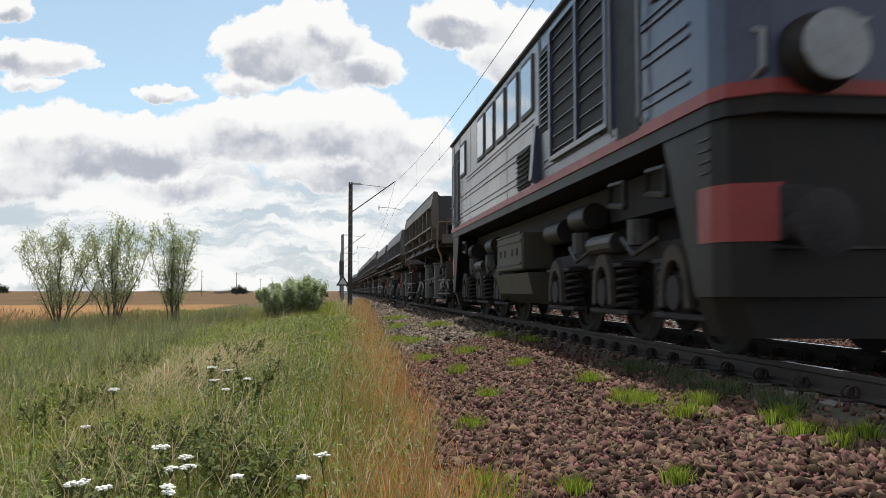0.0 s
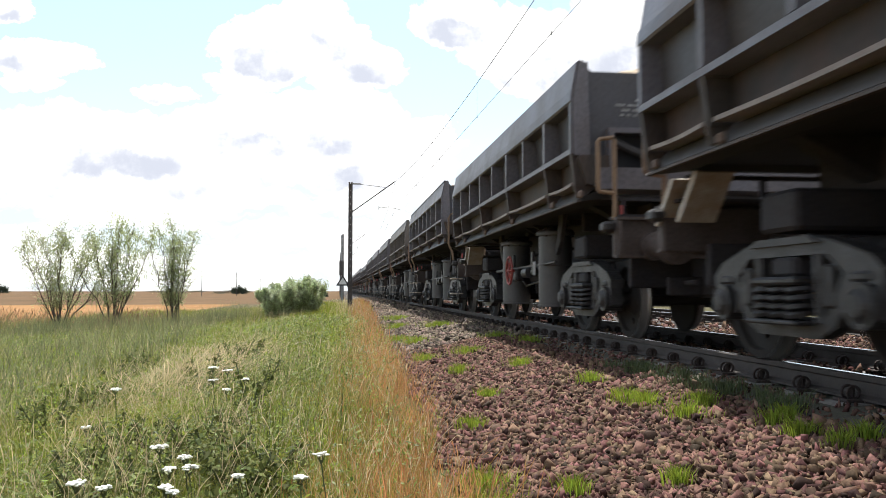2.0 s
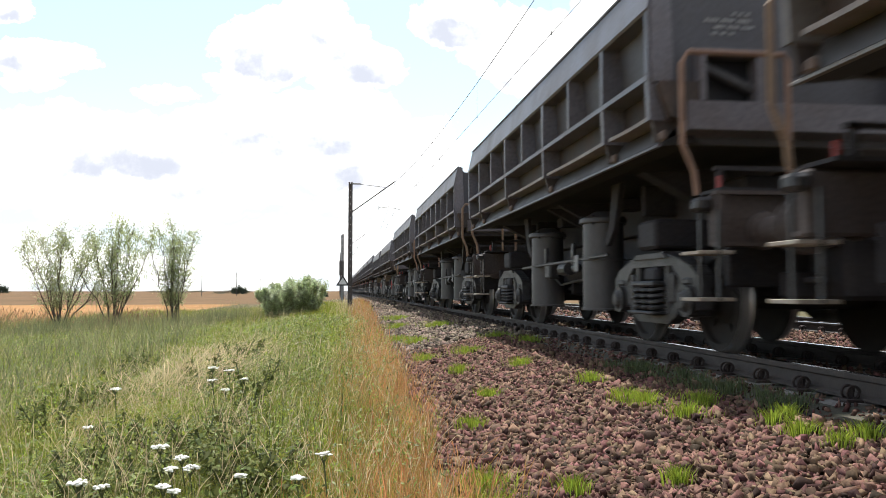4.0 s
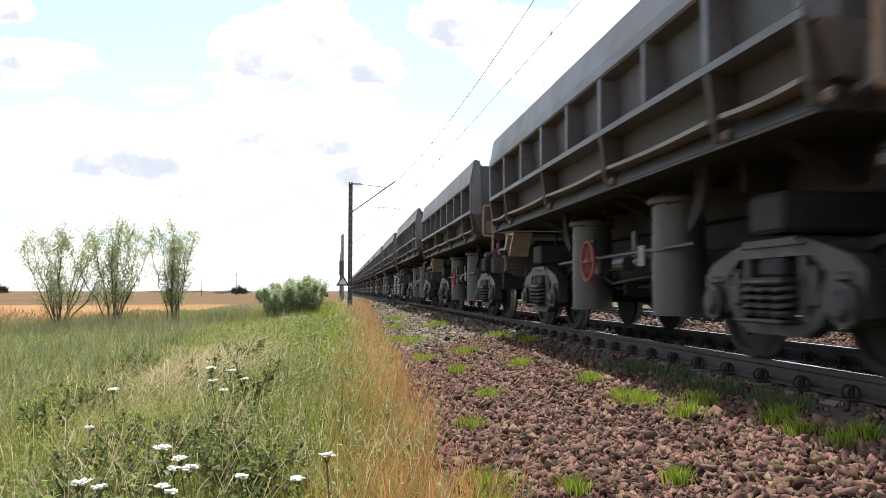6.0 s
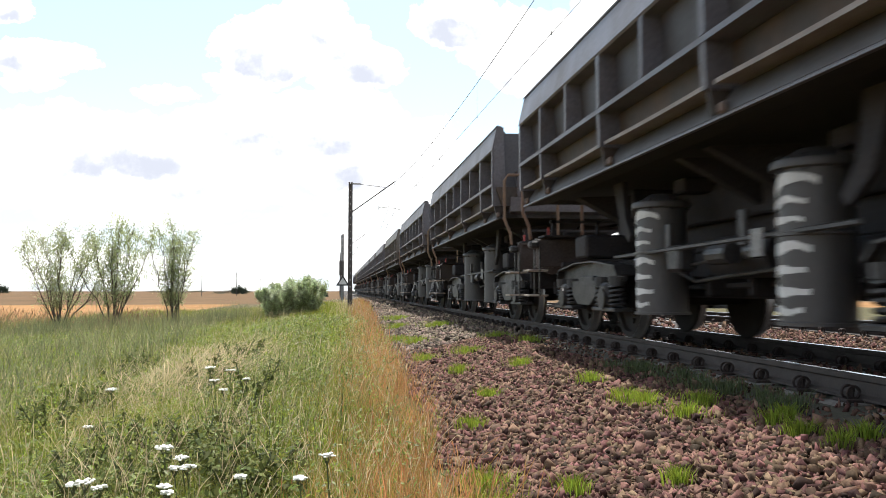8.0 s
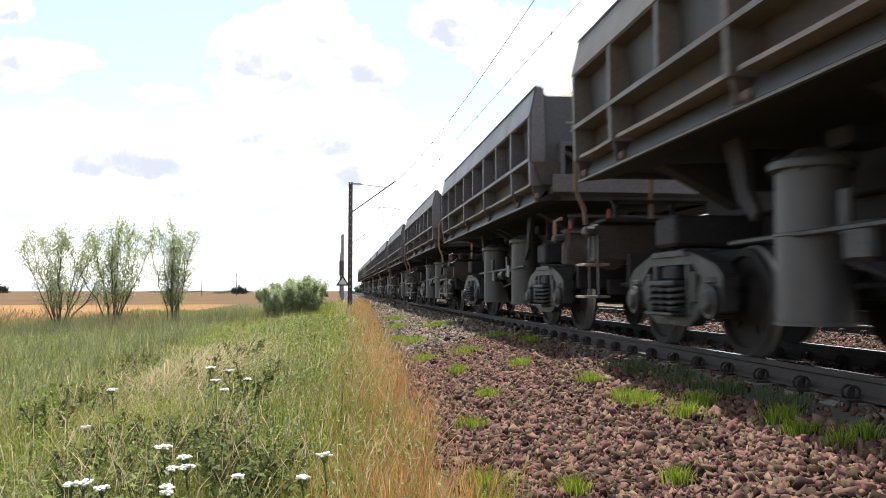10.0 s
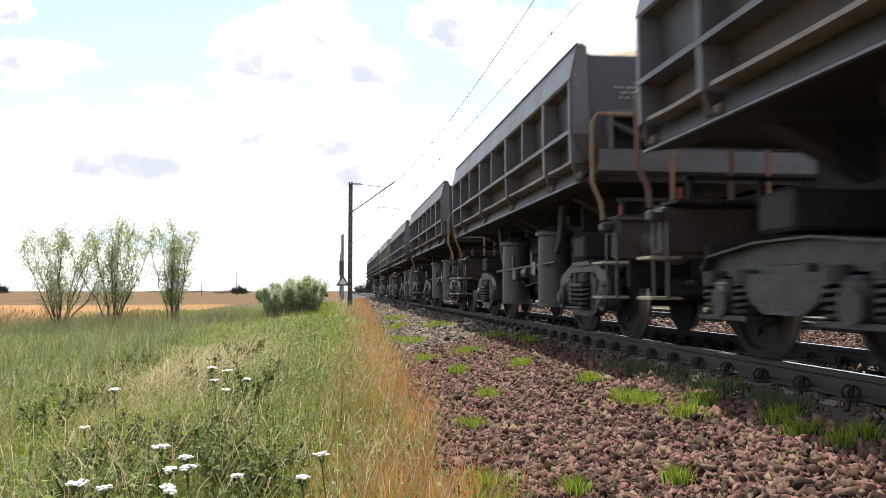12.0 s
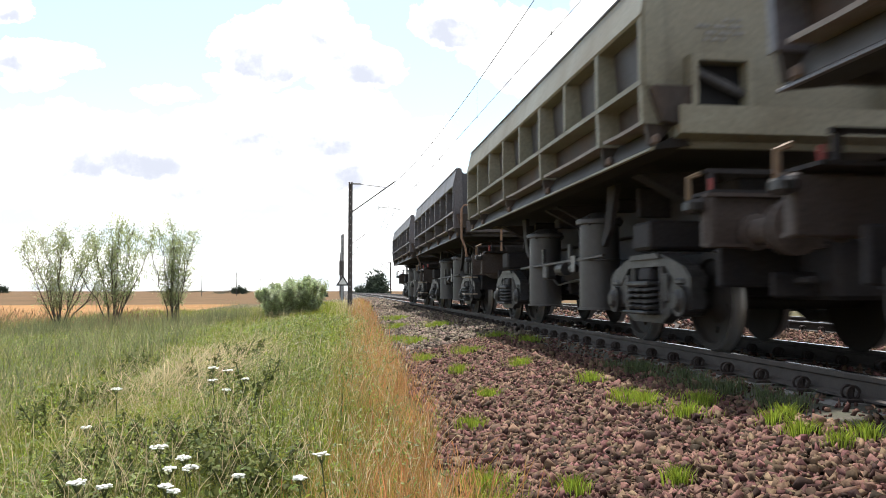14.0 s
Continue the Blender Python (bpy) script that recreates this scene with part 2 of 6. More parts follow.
M_TREAD = material("wheel_tread", (0.42, 0.41, 0.40), 0.42, 0.85, second=(0.30, 0.28, 0.26), scale=6, amount=0.6)
M_RUSTY = material("rusty_rail", (0.17, 0.105, 0.068), 0.75, second=(0.25, 0.165, 0.105), scale=7, amount=0.8, spread=0.3, bump=0.15)
M_RED = material("red_wheel", (0.30, 0.035, 0.03), 0.5, second=(0.18, 0.03, 0.03), scale=9)
M_SAND = material("gravel_load", (0.52, 0.41, 0.29), 0.95, second=(0.40, 0.30, 0.20), scale=5, amount=0.8, fine=40, fine_amount=0.3, bump=0.9, bump_scale=20)
# underside shade put into the colour, against light bounced off the ballast
M_SILL = material("sill_underside_shade", (0.014, 0.013, 0.013), 0.8, second=(0.028, 0.021, 0.018), scale=4, amount=0.7, bump=0.2, bump_scale=30)
# darker than the wagon paint: shade of the recessed bays is in the colour
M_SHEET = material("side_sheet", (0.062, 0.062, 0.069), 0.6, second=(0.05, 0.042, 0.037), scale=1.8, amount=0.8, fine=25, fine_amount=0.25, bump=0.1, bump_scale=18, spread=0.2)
# rust stains over a base darkened to hold shade against light off the ground
M_LOWSHEET = material("stained_shaded_sheet", (0.03, 0.027, 0.025), 0.7, second=(0.075, 0.046, 0.032), scale=2.6, detail=8, amount=0.9, fine=25, fine_amount=0.3, bump=0.1, bump_scale=18, stretch=(1, 1, 0.5), spread=0.2)
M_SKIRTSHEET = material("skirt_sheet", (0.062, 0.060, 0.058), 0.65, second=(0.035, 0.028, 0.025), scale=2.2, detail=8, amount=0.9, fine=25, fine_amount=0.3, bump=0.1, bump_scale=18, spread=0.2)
M_ENDSHEET = material("end_sheet", (0.066, 0.066, 0.076), 0.6, second=(0.048, 0.043, 0.042), scale=1.6, amount=0.7, fine=25, fine_amount=0.2, bump=0.05, bump_scale=10, spread=0.12)
M_LEDGE = material("worn_ledge", (0.25, 0.21, 0.185), 0.55, second=(0.14, 0.11, 0.095), scale=4, amount=0.8, fine=30, fine_amount=0.25, bump=0.1, bump_scale=30)
M_RUSTLUG = material("rusty_lug", (0.15, 0.10, 0.075), 0.8, second=(0.08, 0.06, 0.05), scale=9, amount=0.8, bump=0.2)
M_FADED = material("faded_white", (0.30, 0.30, 0.29), 0.7, second=(0.15, 0.15, 0.15), scale=30, amount=0.9)
M_SPLASH = material("splashed_paint", (0.72, 0.72, 0.70), 0.6, second=(0.35, 0.35, 0.34), scale=9, detail=6, amount=0.8, stretch=(1, 1, 0.35))
M_STEP = material("worn_step", (0.38, 0.34, 0.29), 0.5, 0.3, second=(0.25, 0.17, 0.11), scale=8, amount=0.7)
L_BLUE = material("loco_blue", (0.048, 0.056, 0.112), 0.24, second=(0.085, 0.09, 0.12), scale=0.6, amount=0.8, stretch=(1, 0.8, 0.5), fine=20, fine_amount=0.12, bump=0.03, bump_scale=8)
# pale tone stands in for cloud and field reflected in the glossy side
L_SIDE = material("loco_side_reflection", (0.29, 0.28, 0.26), 0.22, second=(0.10, 0.11, 0.15), scale=0.55, amount=0.85, fine=20, fine_amount=0.12, bump=0.03, bump_scale=8, stretch=(1, 0.7, 0.6))
L_STRIPE = material("loco_red", (0.30, 0.030, 0.026), 0.45, second=(0.20, 0.035, 0.03), scale=4, amount=0.6)
L_SKIRT = material("loco_dark_grey", (0.015, 0.015, 0.016), 0.5, spec=0.22, second=(0.036, 0.029, 0.023), scale=2, amount=0.6, bump=0.05)
L_ROOF = material("loco_roof", (0.08, 0.085, 0.10), 0.6, scale=2)
L_GLASS = material("window_glass", (0.42, 0.47, 0.54), 0.05, 0.75, amount=0.2, spec=0.8)
L_LAMP = material("lamp_glass", (0.75, 0.75, 0.70), 0.08, 0.6, second=(0.4, 0.38, 0.33), scale=14)
# near-black that paints the shade of openings and the gaps behind slats
L_DARK = material("opening_shade", (0.012, 0.012, 0.014), 0.7)
L_PEDESTAL = material("pedestal_dust", (0.085, 0.074, 0.06), 0.8, spec=0.2, second=(0.045, 0.04, 0.034), scale=4, amount=0.8, bump=0.15)
L_TANK = material("loco_tank", (0.055, 0.053, 0.047), 0.6, spec=0.3, second=(0.08, 0.07, 0.045), scale=3, amount=0.7, bump=0.06)


# ---- mesh helpers ----
def box(bm, c, s, m=None, bevel=0.0):
    r = bmesh.ops.create_cube(bm, size=1.0, matrix=(m or Matrix()) @ Matrix.Translation(c) @ Matrix.Diagonal((*s, 1)))
    if bevel:
        edges = {e for v in r["verts"] for e in v.link_edges}
        bmesh.ops.bevel(bm, geom=list(edges), offset=bevel, segments=1, affect="EDGES")


def rod(bm, a, b, r, n=8, r2=None):
    a, b = Vector(a), Vector(b)
    m = Matrix.Translation((a + b) / 2) @ (b - a).to_track_quat("Z", "Y").to_matrix().to_4x4()
    bmesh.ops.create_cone(bm, cap_ends=True, segments=n, radius1=r, radius2=r if r2 is None else r2, depth=(b - a).length, matrix=m)


def prism(bm, outline, axis, lo, hi):
    """An outline (pairs) drawn out along an axis: along x the pairs are (y, z), along y (x, z), along z (x, y)."""
    def at(p, w):
        return {"x": (w, p[0], p[1]), "y": (p[0], w, p[1]), "z": (p[0], p[1], w)}[axis]
    a = [bm.verts.new(at(p, lo)) for p in outline]
    b = [bm.verts.new(at(p, hi)) for p in outline]
    n = len(outline)
    for i in range(n):
        bm.faces.new((a[i], a[(i + 1) % n], b[(i + 1) % n], b[i]))
    bm.faces.new(a[::-1]), bm.faces.new(b)


def tube(bm, pts, r, n=6):
    """A round bar swept through points, one closed skin."""
    pts = [Vector(p) for p in pts]
    rings, up = [], None
    for i, p in enumerate(pts):
        t = (pts[min(i + 1, len(pts) - 1)] - pts[max(i - 1, 0)]).normalized()
        up = t.orthogonal().normalized() if up is None else (up - t * up.dot(t)).normalized()
        side = t.cross(up)
        rings.append([bm.verts.new(p + (up * math.cos(k * math.tau / n) + side * math.sin(k * math.tau / n)) * r) for k in range(n)])
    for a, b in zip(rings, rings[1:]):
        for k in range(n):
            bm.faces.new((a[k], a[(k + 1) % n], b[(k + 1) % n], b[k]))
    bm.faces.new(rings[0][::-1]), bm.faces.new(rings[-1])


def turned(bm, profile, m, n=24):
    """A profile of (radius, height) turned about its axis."""
    rings = []
    for r, h in profile:
        rings.append([bm.verts.new(m @ Vector((r * math.cos(i * math.tau / n), r * math.sin(i * math.tau / n), h))) for i in range(n)])
    for p, q in zip(rings, rings[1:]):
        for i in range(n):
            bm.faces.new((p[i], p[(i + 1) % n], q[(i + 1) % n], q[i]))
    bm.faces.new(rings[0][::-1]), bm.faces.new(rings[-1])


def coil(bm, c, r, h, turns, wire, n=14):
    pts = []
    for i in range(int(turns * n) + 1):
        a = i * math.tau / n
        pts.append((c[0] + r * math.cos(a), c[1] + r * math.sin(a), c[2] + h * i / (turns * n)))
    tube(bm, pts, wire, 5)


def mesh_of(name, bm, mat, smooth=False):
    bmesh.ops.recalc_face_normals(bm, faces=bm.faces)
    me = bpy.data.meshes.new(name)
    bm.to_mesh(me)
    bm.free()
    me.materials.append(mat)
    if smooth:
        for p in me.polygons:
            p.use_smooth = True
        me.set_sharp_from_angle(angle=radians(40))
    return me


def part(name, bm, mat, parent=None, label="", smooth=False):
    ob = new(name, mesh_of(name, bm, mat, smooth))
    ob.parent = parent
    return tagged(ob, label)


def raw(name, verts, faces, mat):
    me = bpy.data.meshes.new(name)
    verts = np.asarray(verts, dtype=np.float32)
    faces = np.asarray(faces, dtype=np.int32)
    k = faces.shape[1]
    me.vertices.add(len(verts))
    me.vertices.foreach_set("co", verts.ravel())
    me.loops.add(faces.size)
    me.loops.foreach_set("vertex_index", faces.ravel())
    me.polygons.add(len(faces))
    me.polygons.foreach_set("loop_start", np.arange(0, faces.size, k, dtype=np.int32))
    me.update(calc_edges=True)
    me.materials.append(mat)
    return new(name, me)


# ---- the ground ----
def ground_height(x, y):
    """Across the line: the bed, the toe of the ballast, the verge, the ditch and the field."""
    px = [-400, -40, -16, -11, -8, -4.5, -1.5, 0.2, 0.9, 1.35, 2.25, 2.9, 3.2, 11.0, 12.5, 15, 60, 400]
    pz = [-1.40, -1.40, -1.35, -1.35, -1.2, -1.0, -0.72, -0.62, -0.58, -0.50, -0.28, -0.23, -0.195, -0.20, -0.6, -1.2, -1.2, -1.2]
    return np.interp(x, px, pz)


def build_ground():
    xs = np.concatenate([[-2500, -900, -400, -200, -100], np.linspace(-60, -14, 14), np.linspace(-13, 14, 82), np.linspace(15, 60, 12), [100, 250, 900, 2500]])
    ys = np.concatenate([[-400, -100, -30], np.linspace(-10, 40, 126), np.linspace(41, 120, 60), [150, 200, 300, 450, 700, 1200, 2000, 3500]])
    X, Y = np.meshgrid(xs, ys)
    Z = ground_height(X, Y)
    r = np.random.RandomState(3)
    Z = Z + np.where((X < 0.9) & (X > -14) & (Y < 120), r.normal(0, 0.025, Z.shape), 0)
    n, m = len(xs), len(ys)
    i = np.arange(m - 1)[:, None] * n + np.arange(n - 1)[None, :]
    f = np.stack([i, i + 1, i + n + 1, i + n], -1).reshape(-1, 4)
    ob = raw("ground", np.stack([X, Y, Z], -1).reshape(-1, 3), f, M_EARTH)
    me = ob.data
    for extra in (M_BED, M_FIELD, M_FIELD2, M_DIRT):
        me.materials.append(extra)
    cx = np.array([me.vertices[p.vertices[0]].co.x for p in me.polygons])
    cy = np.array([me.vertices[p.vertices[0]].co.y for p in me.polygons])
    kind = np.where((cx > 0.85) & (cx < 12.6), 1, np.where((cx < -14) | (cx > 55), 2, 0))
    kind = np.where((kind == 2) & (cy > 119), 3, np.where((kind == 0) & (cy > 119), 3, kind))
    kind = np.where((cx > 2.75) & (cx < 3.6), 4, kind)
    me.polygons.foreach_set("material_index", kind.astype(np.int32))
    tagged(ob, "grassy railway verge, ballast bed and ripe fields", "ground", kind="structure")
    return ob


# ---- the track ----
TRACK, TRACK2 = 4.33, 9.36      # centre lines
RAIL = [(-0.075, -0.172), (0.075, -0.172), (0.075, -0.158), (0.014, -0.138), (0.009, -0.055), (0.034, -0.042), (0.036, -0.010), (0.028, -0.002),
        (-0.028, -0.002), (-0.036, -0.010), (-0.034, -0.042), (-0.009, -0.055), (-0.014, -0.138), (-0.075, -0.158)]


def build_track():
    for name, cx in (("track", TRACK), ("track", TRACK2)):
        t = tagged(new("railway_track"), "standard gauge railway track with concrete sleepers", "railway track", kind="structure")
        for s in (-1, 1):
            bm = bmesh.new()
            prism(bm, [(cx + s * 0.7525 + a, b) for a, b in RAIL], "y", -60, 900)
            rail = part("rail", bm, M_RAIL, t, "rusty steel rail with a polished head")
            bm = bmesh.new()
            prism(bm, [(cx + s * 0.7525 + a, b) for a, b in ((-0.027, -0.003), (0.027, -0.003), (0.024, 0.0), (-0.024, 0.0))], "y", -60, 900)
            part("running_surface", bm, M_RAILTOP, rail, "bright polished running surface")
        bm = bmesh.new()
        prism(bm, [(-1.3, -0.36), (1.3, -0.36), (1.3, -0.235), (0.95, -0.185), (0.5, -0.178), (0.25, -0.21), (-0.25, -0.21), (-0.5, -0.178), (-0.95, -0.185), (-1.3, -0.235)], "y", -0.125, 0.125)
        sleeper = mesh_of("sleeper", bm, M_SLEEPER)
        bm = bmesh.new()
        for s in (-1, 1):
            for q in (-1, 1):
                x = s * 0.7525 + q * 0.105
                for w in (-0.032, 0.032):
                    tube(bm, [(x + 0.044 * math.cos(a), w + 0.012 * a / math.tau, -0.122 + 0.044 * math.sin(a)) for a in np.linspace(0, math.tau, 13)], 0.011, 6)
                rod(bm, (x, 0, -0.18), (x, 0, -0.085), 0.020, 6)
                box(bm, (x + q * 0.02, 0, -0.172), (0.13, 0.16, 0.022), bevel=0.004)
        clip = mesh_of("rail_clip", bm, M_CLIP)
        last = 150 if cx == TRACK else 60
        for i in range(-6, last):
            for nm, me in (("sleeper", sleeper), ("rail_clip", clip)):
                ob = new(nm, me)
                ob.parent, ob.location = t, (cx, 1.055 + 0.605 * i, 0)


# ---- the train ----
SPEED, PITCH = 19.60, 12.26     # metres a second; from wagon to wagon
SHIFT = [(0.0, 0.0), (3.5, 0.0), (7.0, 0.0), (8.2, 0.05), (10.5, 0.55), (11.2, 0.50), (12.2, 0.05), (13.0, 0.0), (14.0, 0.0)]   # time, metres ahead of steady speed
LOCO_Y, FIRST_Y = 13.7, 29.0    # their middles at the start


def wheelset(parent, y, r):
    bm = bmesh.new()
    for s in (-1, 1):
        m = Matrix.Translation((s * 0.70, 0, 0)) @ Matrix.Rotation(s * math.pi / 2, 4, "Y")
        turned(bm, [(0.0, 0.0), (r - 0.09, 0.0), (r - 0.07, -0.015), (r + 0.02, -0.02), (r + 0.028, 0.0), (r + 0.02, 0.02), (r, 0.035), (r - 0.006, 0.115), (r - 0.07, 0.115),
                    (r - 0.085, 0.07), (r * 0.45, 0.045), (0.16, 0.10), (0.13, 0.12), (0.0, 0.12)], m, 40)
    rod(bm, (-1.05, 0, 0), (1.05, 0, 0), 0.08, 12)
    for k in range(5):
        a = k * math.tau / 5
        for s in (-1, 1):
            rod(bm, (s * 0.74, 0.27 * math.cos(a), 0.27 * math.sin(a)), (s * 0.78, 0.27 * math.cos(a), 0.27 * math.sin(a)), 0.035, 6)
    ob = part("wheelset", bm, M_WHEEL, parent, "dark steel wheelset with worn bright rims", True)
    ob.data.materials.append(M_TREAD)
    for p in ob.data.polygons:
        c = p.center
        if 0.715 < abs(c.x) < 0.81 and math.hypot(c.y, c.z) > r - 0.03:
            p.material_index = 1
    ob.location = (0, y, r)
    return ob


def bogie(parent, y):
    """A three-piece bogie with cast side frames and coil springs."""
    bm = bmesh.new()
    box(bm, (0, 0, 0.62), (2.0, 0.42, 0.22), bevel=0.03)
    rod(bm, (0, 0, 0.7), (0, 0, 0.95), 0.18, 14)
    b = part("bogie", bm, M_UNDER, parent, "cast steel freight bogie")
    b.location = (0, y, 0)
    for s in (-1, 1):
        x = s * 1.02
        bm = bmesh.new()
        # chords, columns and bowl of the side frame, with windows between them
        top = [(-1.12, 0.70), (-0.98, 0.80), (-0.62, 0.90), (-0.40, 0.945), (0.40, 0.945), (0.62, 0.90), (0.98, 0.80), (1.12, 0.70), (1.12, 0.60), (0.80, 0.62), (0.52, 0.82), (-0.52, 0.82), (-0.80, 0.62), (-1.12, 0.60)]
        prism(bm, top, "x", x - 0.08, x + 0.08)
        prism(bm, [(-0.36, 0.955), (0.36, 0.955), (0.46, 0.90), (-0.46, 0.90)], "x", x - 0.11, x + 0.11)
        bowl = [(-0.84, 0.62), (-0.66, 0.64), (-0.50, 0.40), (-0.34, 0.335), (0.34, 0.335), (0.50, 0.40), (0.66, 0.64), (0.84, 0.62), (0.60, 0.33), (0.40, 0.24), (-0.40, 0.24), (-0.60, 0.33)]
        prism(bm, bowl, "x", x - 0.07, x + 0.07)
        for q in (-1, 1):
            box(bm, (x, q * 0.40, 0.59), (0.16, 0.09, 0.52), bevel=0.02)
            box(bm, (x + s * 0.07, q * 0.55, 0.60), (0.05, 0.10, 0.30), bevel=0.02)
            prism(bm, [(q * 0.62, 0.52), (q * 0.70, 0.74), (q * 1.10, 0.72), (q * 1.12, 0.40), (q * 0.98, 0.36), (q * 0.72, 0.40)], "x", x - 0.07, x + 0.06)
            box(bm, (x + s * 0.07, q * 0.90, 0.66), (0.06, 0.20, 0.07), bevel=0.02)
            rod(bm, (x, q * 0.18, 0.94), (x, q * 0.18, 0.975), 0.035, 8)
        box(bm, (x + s * 0.05, 0, 0.345), (0.34, 0.70, 0.035), bevel=0.012)
        part("side_frame", bm, M_CAST, b, "dusty cast steel side frame")
        bm = bmesh.new()
        for q in (-0.22, 0.0, 0.22):
            coil(bm, (x + s * 0.09, q, 0.365), 0.085, 0.24, 4, 0.023, 12)
        box(bm, (x + s * 0.04, 0, 0.64), (0.30, 0.62, 0.06), bevel=0.02)
        part("spring_nest", bm, M_CAST, b, "nest of coil springs")
        bm = bmesh.new()
        box(bm, (x, 0, 0.74), (0.20, 0.34, 0.15), bevel=0.03)
        part("bolster_end", bm, M_UNDER, b)
        for q in (-1, 1):
            bm = bmesh.new()
            rod(bm, (x - s * 0.10, q * 0.925, 0.475), (x + s * 0.12, q * 0.925, 0.475), 0.150, 18)
            rod(bm, (x + s * 0.12, q * 0.925, 0.475), (x + s * 0.165, q * 0.925, 0.475), 0.115, 14, 0.07)
            box(bm, (x, q * 0.925, 0.50), (0.16, 0.30, 0.20), bevel=0.03)
            part("axle_box", bm, M_CAST, b)
    for q in (-1, 1):
        WHEELS.append((wheelset(b, q * 0.925, 0.475), 0.475))
    return b


def sprung_bogie(parent, y):
    """A welded-frame bogie with coil springs beside each axle box."""
    bm = bmesh.new()
    box(bm, (0, 0, 0.66), (2.0, 0.46, 0.24), bevel=0.03)
    rod(bm, (0, 0, 0.7), (0, 0, 0.95), 0.18, 14)
    b = part("bogie", bm, M_UNDER, parent, "welded steel freight bogie")
    b.location = (0, y, 0)
    for s in (-1, 1):
        x = s * 1.0
        bm = bmesh.new()
        web = [(-1.32, 0.76), (-1.22, 0.86), (-0.40, 0.94), (0.40, 0.94), (1.22, 0.86), (1.32, 0.76), (1.30, 0.68), (0.62, 0.70), (0.48, 0.52), (0.26, 0.42), (-0.26, 0.42), (-0.48, 0.52), (-0.62, 0.70), (-1.30, 0.68)]
        prism(bm, web, "x", x - 0.025, x + 0.025)
        top = [(-1.34, 0.76), (-1.22, 0.875), (-0.40, 0.955), (0.40, 0.955), (1.22, 0.875), (1.34, 0.76), (1.32, 0.745), (1.21, 0.855), (0.40, 0.935), (-0.40, 0.935), (-1.21, 0.855), (-1.32, 0.745)]
        prism(bm, top, "x", x - 0.12, x + 0.12)
        prism(bm, [(-0.62, 0.70), (-0.48, 0.52), (-0.26, 0.42), (0.26, 0.42), (0.48, 0.52), (0.62, 0.70), (0.60, 0.68), (0.47, 0.49), (0.26, 0.39), (-0.26, 0.39), (-0.47, 0.49), (-0.60, 0.68)], "x", x - 0.11, x + 0.11)
        part("side_frame", bm, M_CAST, b, "dusty welded side frame")
        bm = bmesh.new()
        box(bm, (x + s * 0.03, 0, 0.72), (0.10, 0.62, 0.09), bevel=0.01)
        part("pivot_pad", bm, M_CAST, b)
        for q in (-1, 1):
            bm = bmesh.new()
            box(bm, (x + s * 0.03, q * 0.90, 0.52), (0.24, 0.26, 0.30), bevel=0.04)
            rod(bm, (x, q * 0.90, 0.475), (x + s * 0.17, q * 0.90, 0.475), 0.13, 16)
            box(bm, (x + s * 0.03, q * 0.90, 0.345), (0.24, 0.86, 0.05), bevel=0.01)
            part("axle_box", bm, M_CAST, b)
            for d in (-0.27, 0.27):
                bm = bmesh.new()
                coil(bm, (x + s * 0.05, q * 0.90 + d, 0.37), 0.085, 0.28, 5, 0.020, 12)
                part("coil_spring", bm, M_CAST, b)
                bm = bmesh.new()
                rod(bm, (x + s * 0.05, q * 0.90 + d, 0.64), (x + s * 0.05, q * 0.90 + d, 0.74), 0.11, 12)
                part("spring_cap", bm, M_CAST, b)
    for q in (-1, 1):
        WHEELS.append((wheelset(b, q * 0.90, 0.475), 0.475))
    return b


WHEELS, TRAIN = [], []


def stroke(bm, m, a0, a1, z, arch, width):
    """A broad brush mark lying round the jacket of a cylinder, from one bearing to another."""
    last = None
    for i in range(13):
        f = i / 12
        a = a0 + (a1 - a0) * f
        hw = width * (0.55 + 0.45 * math.sin(math.pi * min(1.0, f + 0.25)))
        c = z + arch * math.sin(f * 2.6) + 0.006 * math.sin(f * 11 + z * 23)
        pair = [bm.verts.new(m @ Vector((0.2695 * math.cos(a), 0.2695 * math.sin(a), c + d))) for d in (-hw, hw)]
        if last:
            bm.faces.new((last[0], pair[0], pair[1], last[1]))
        last = pair


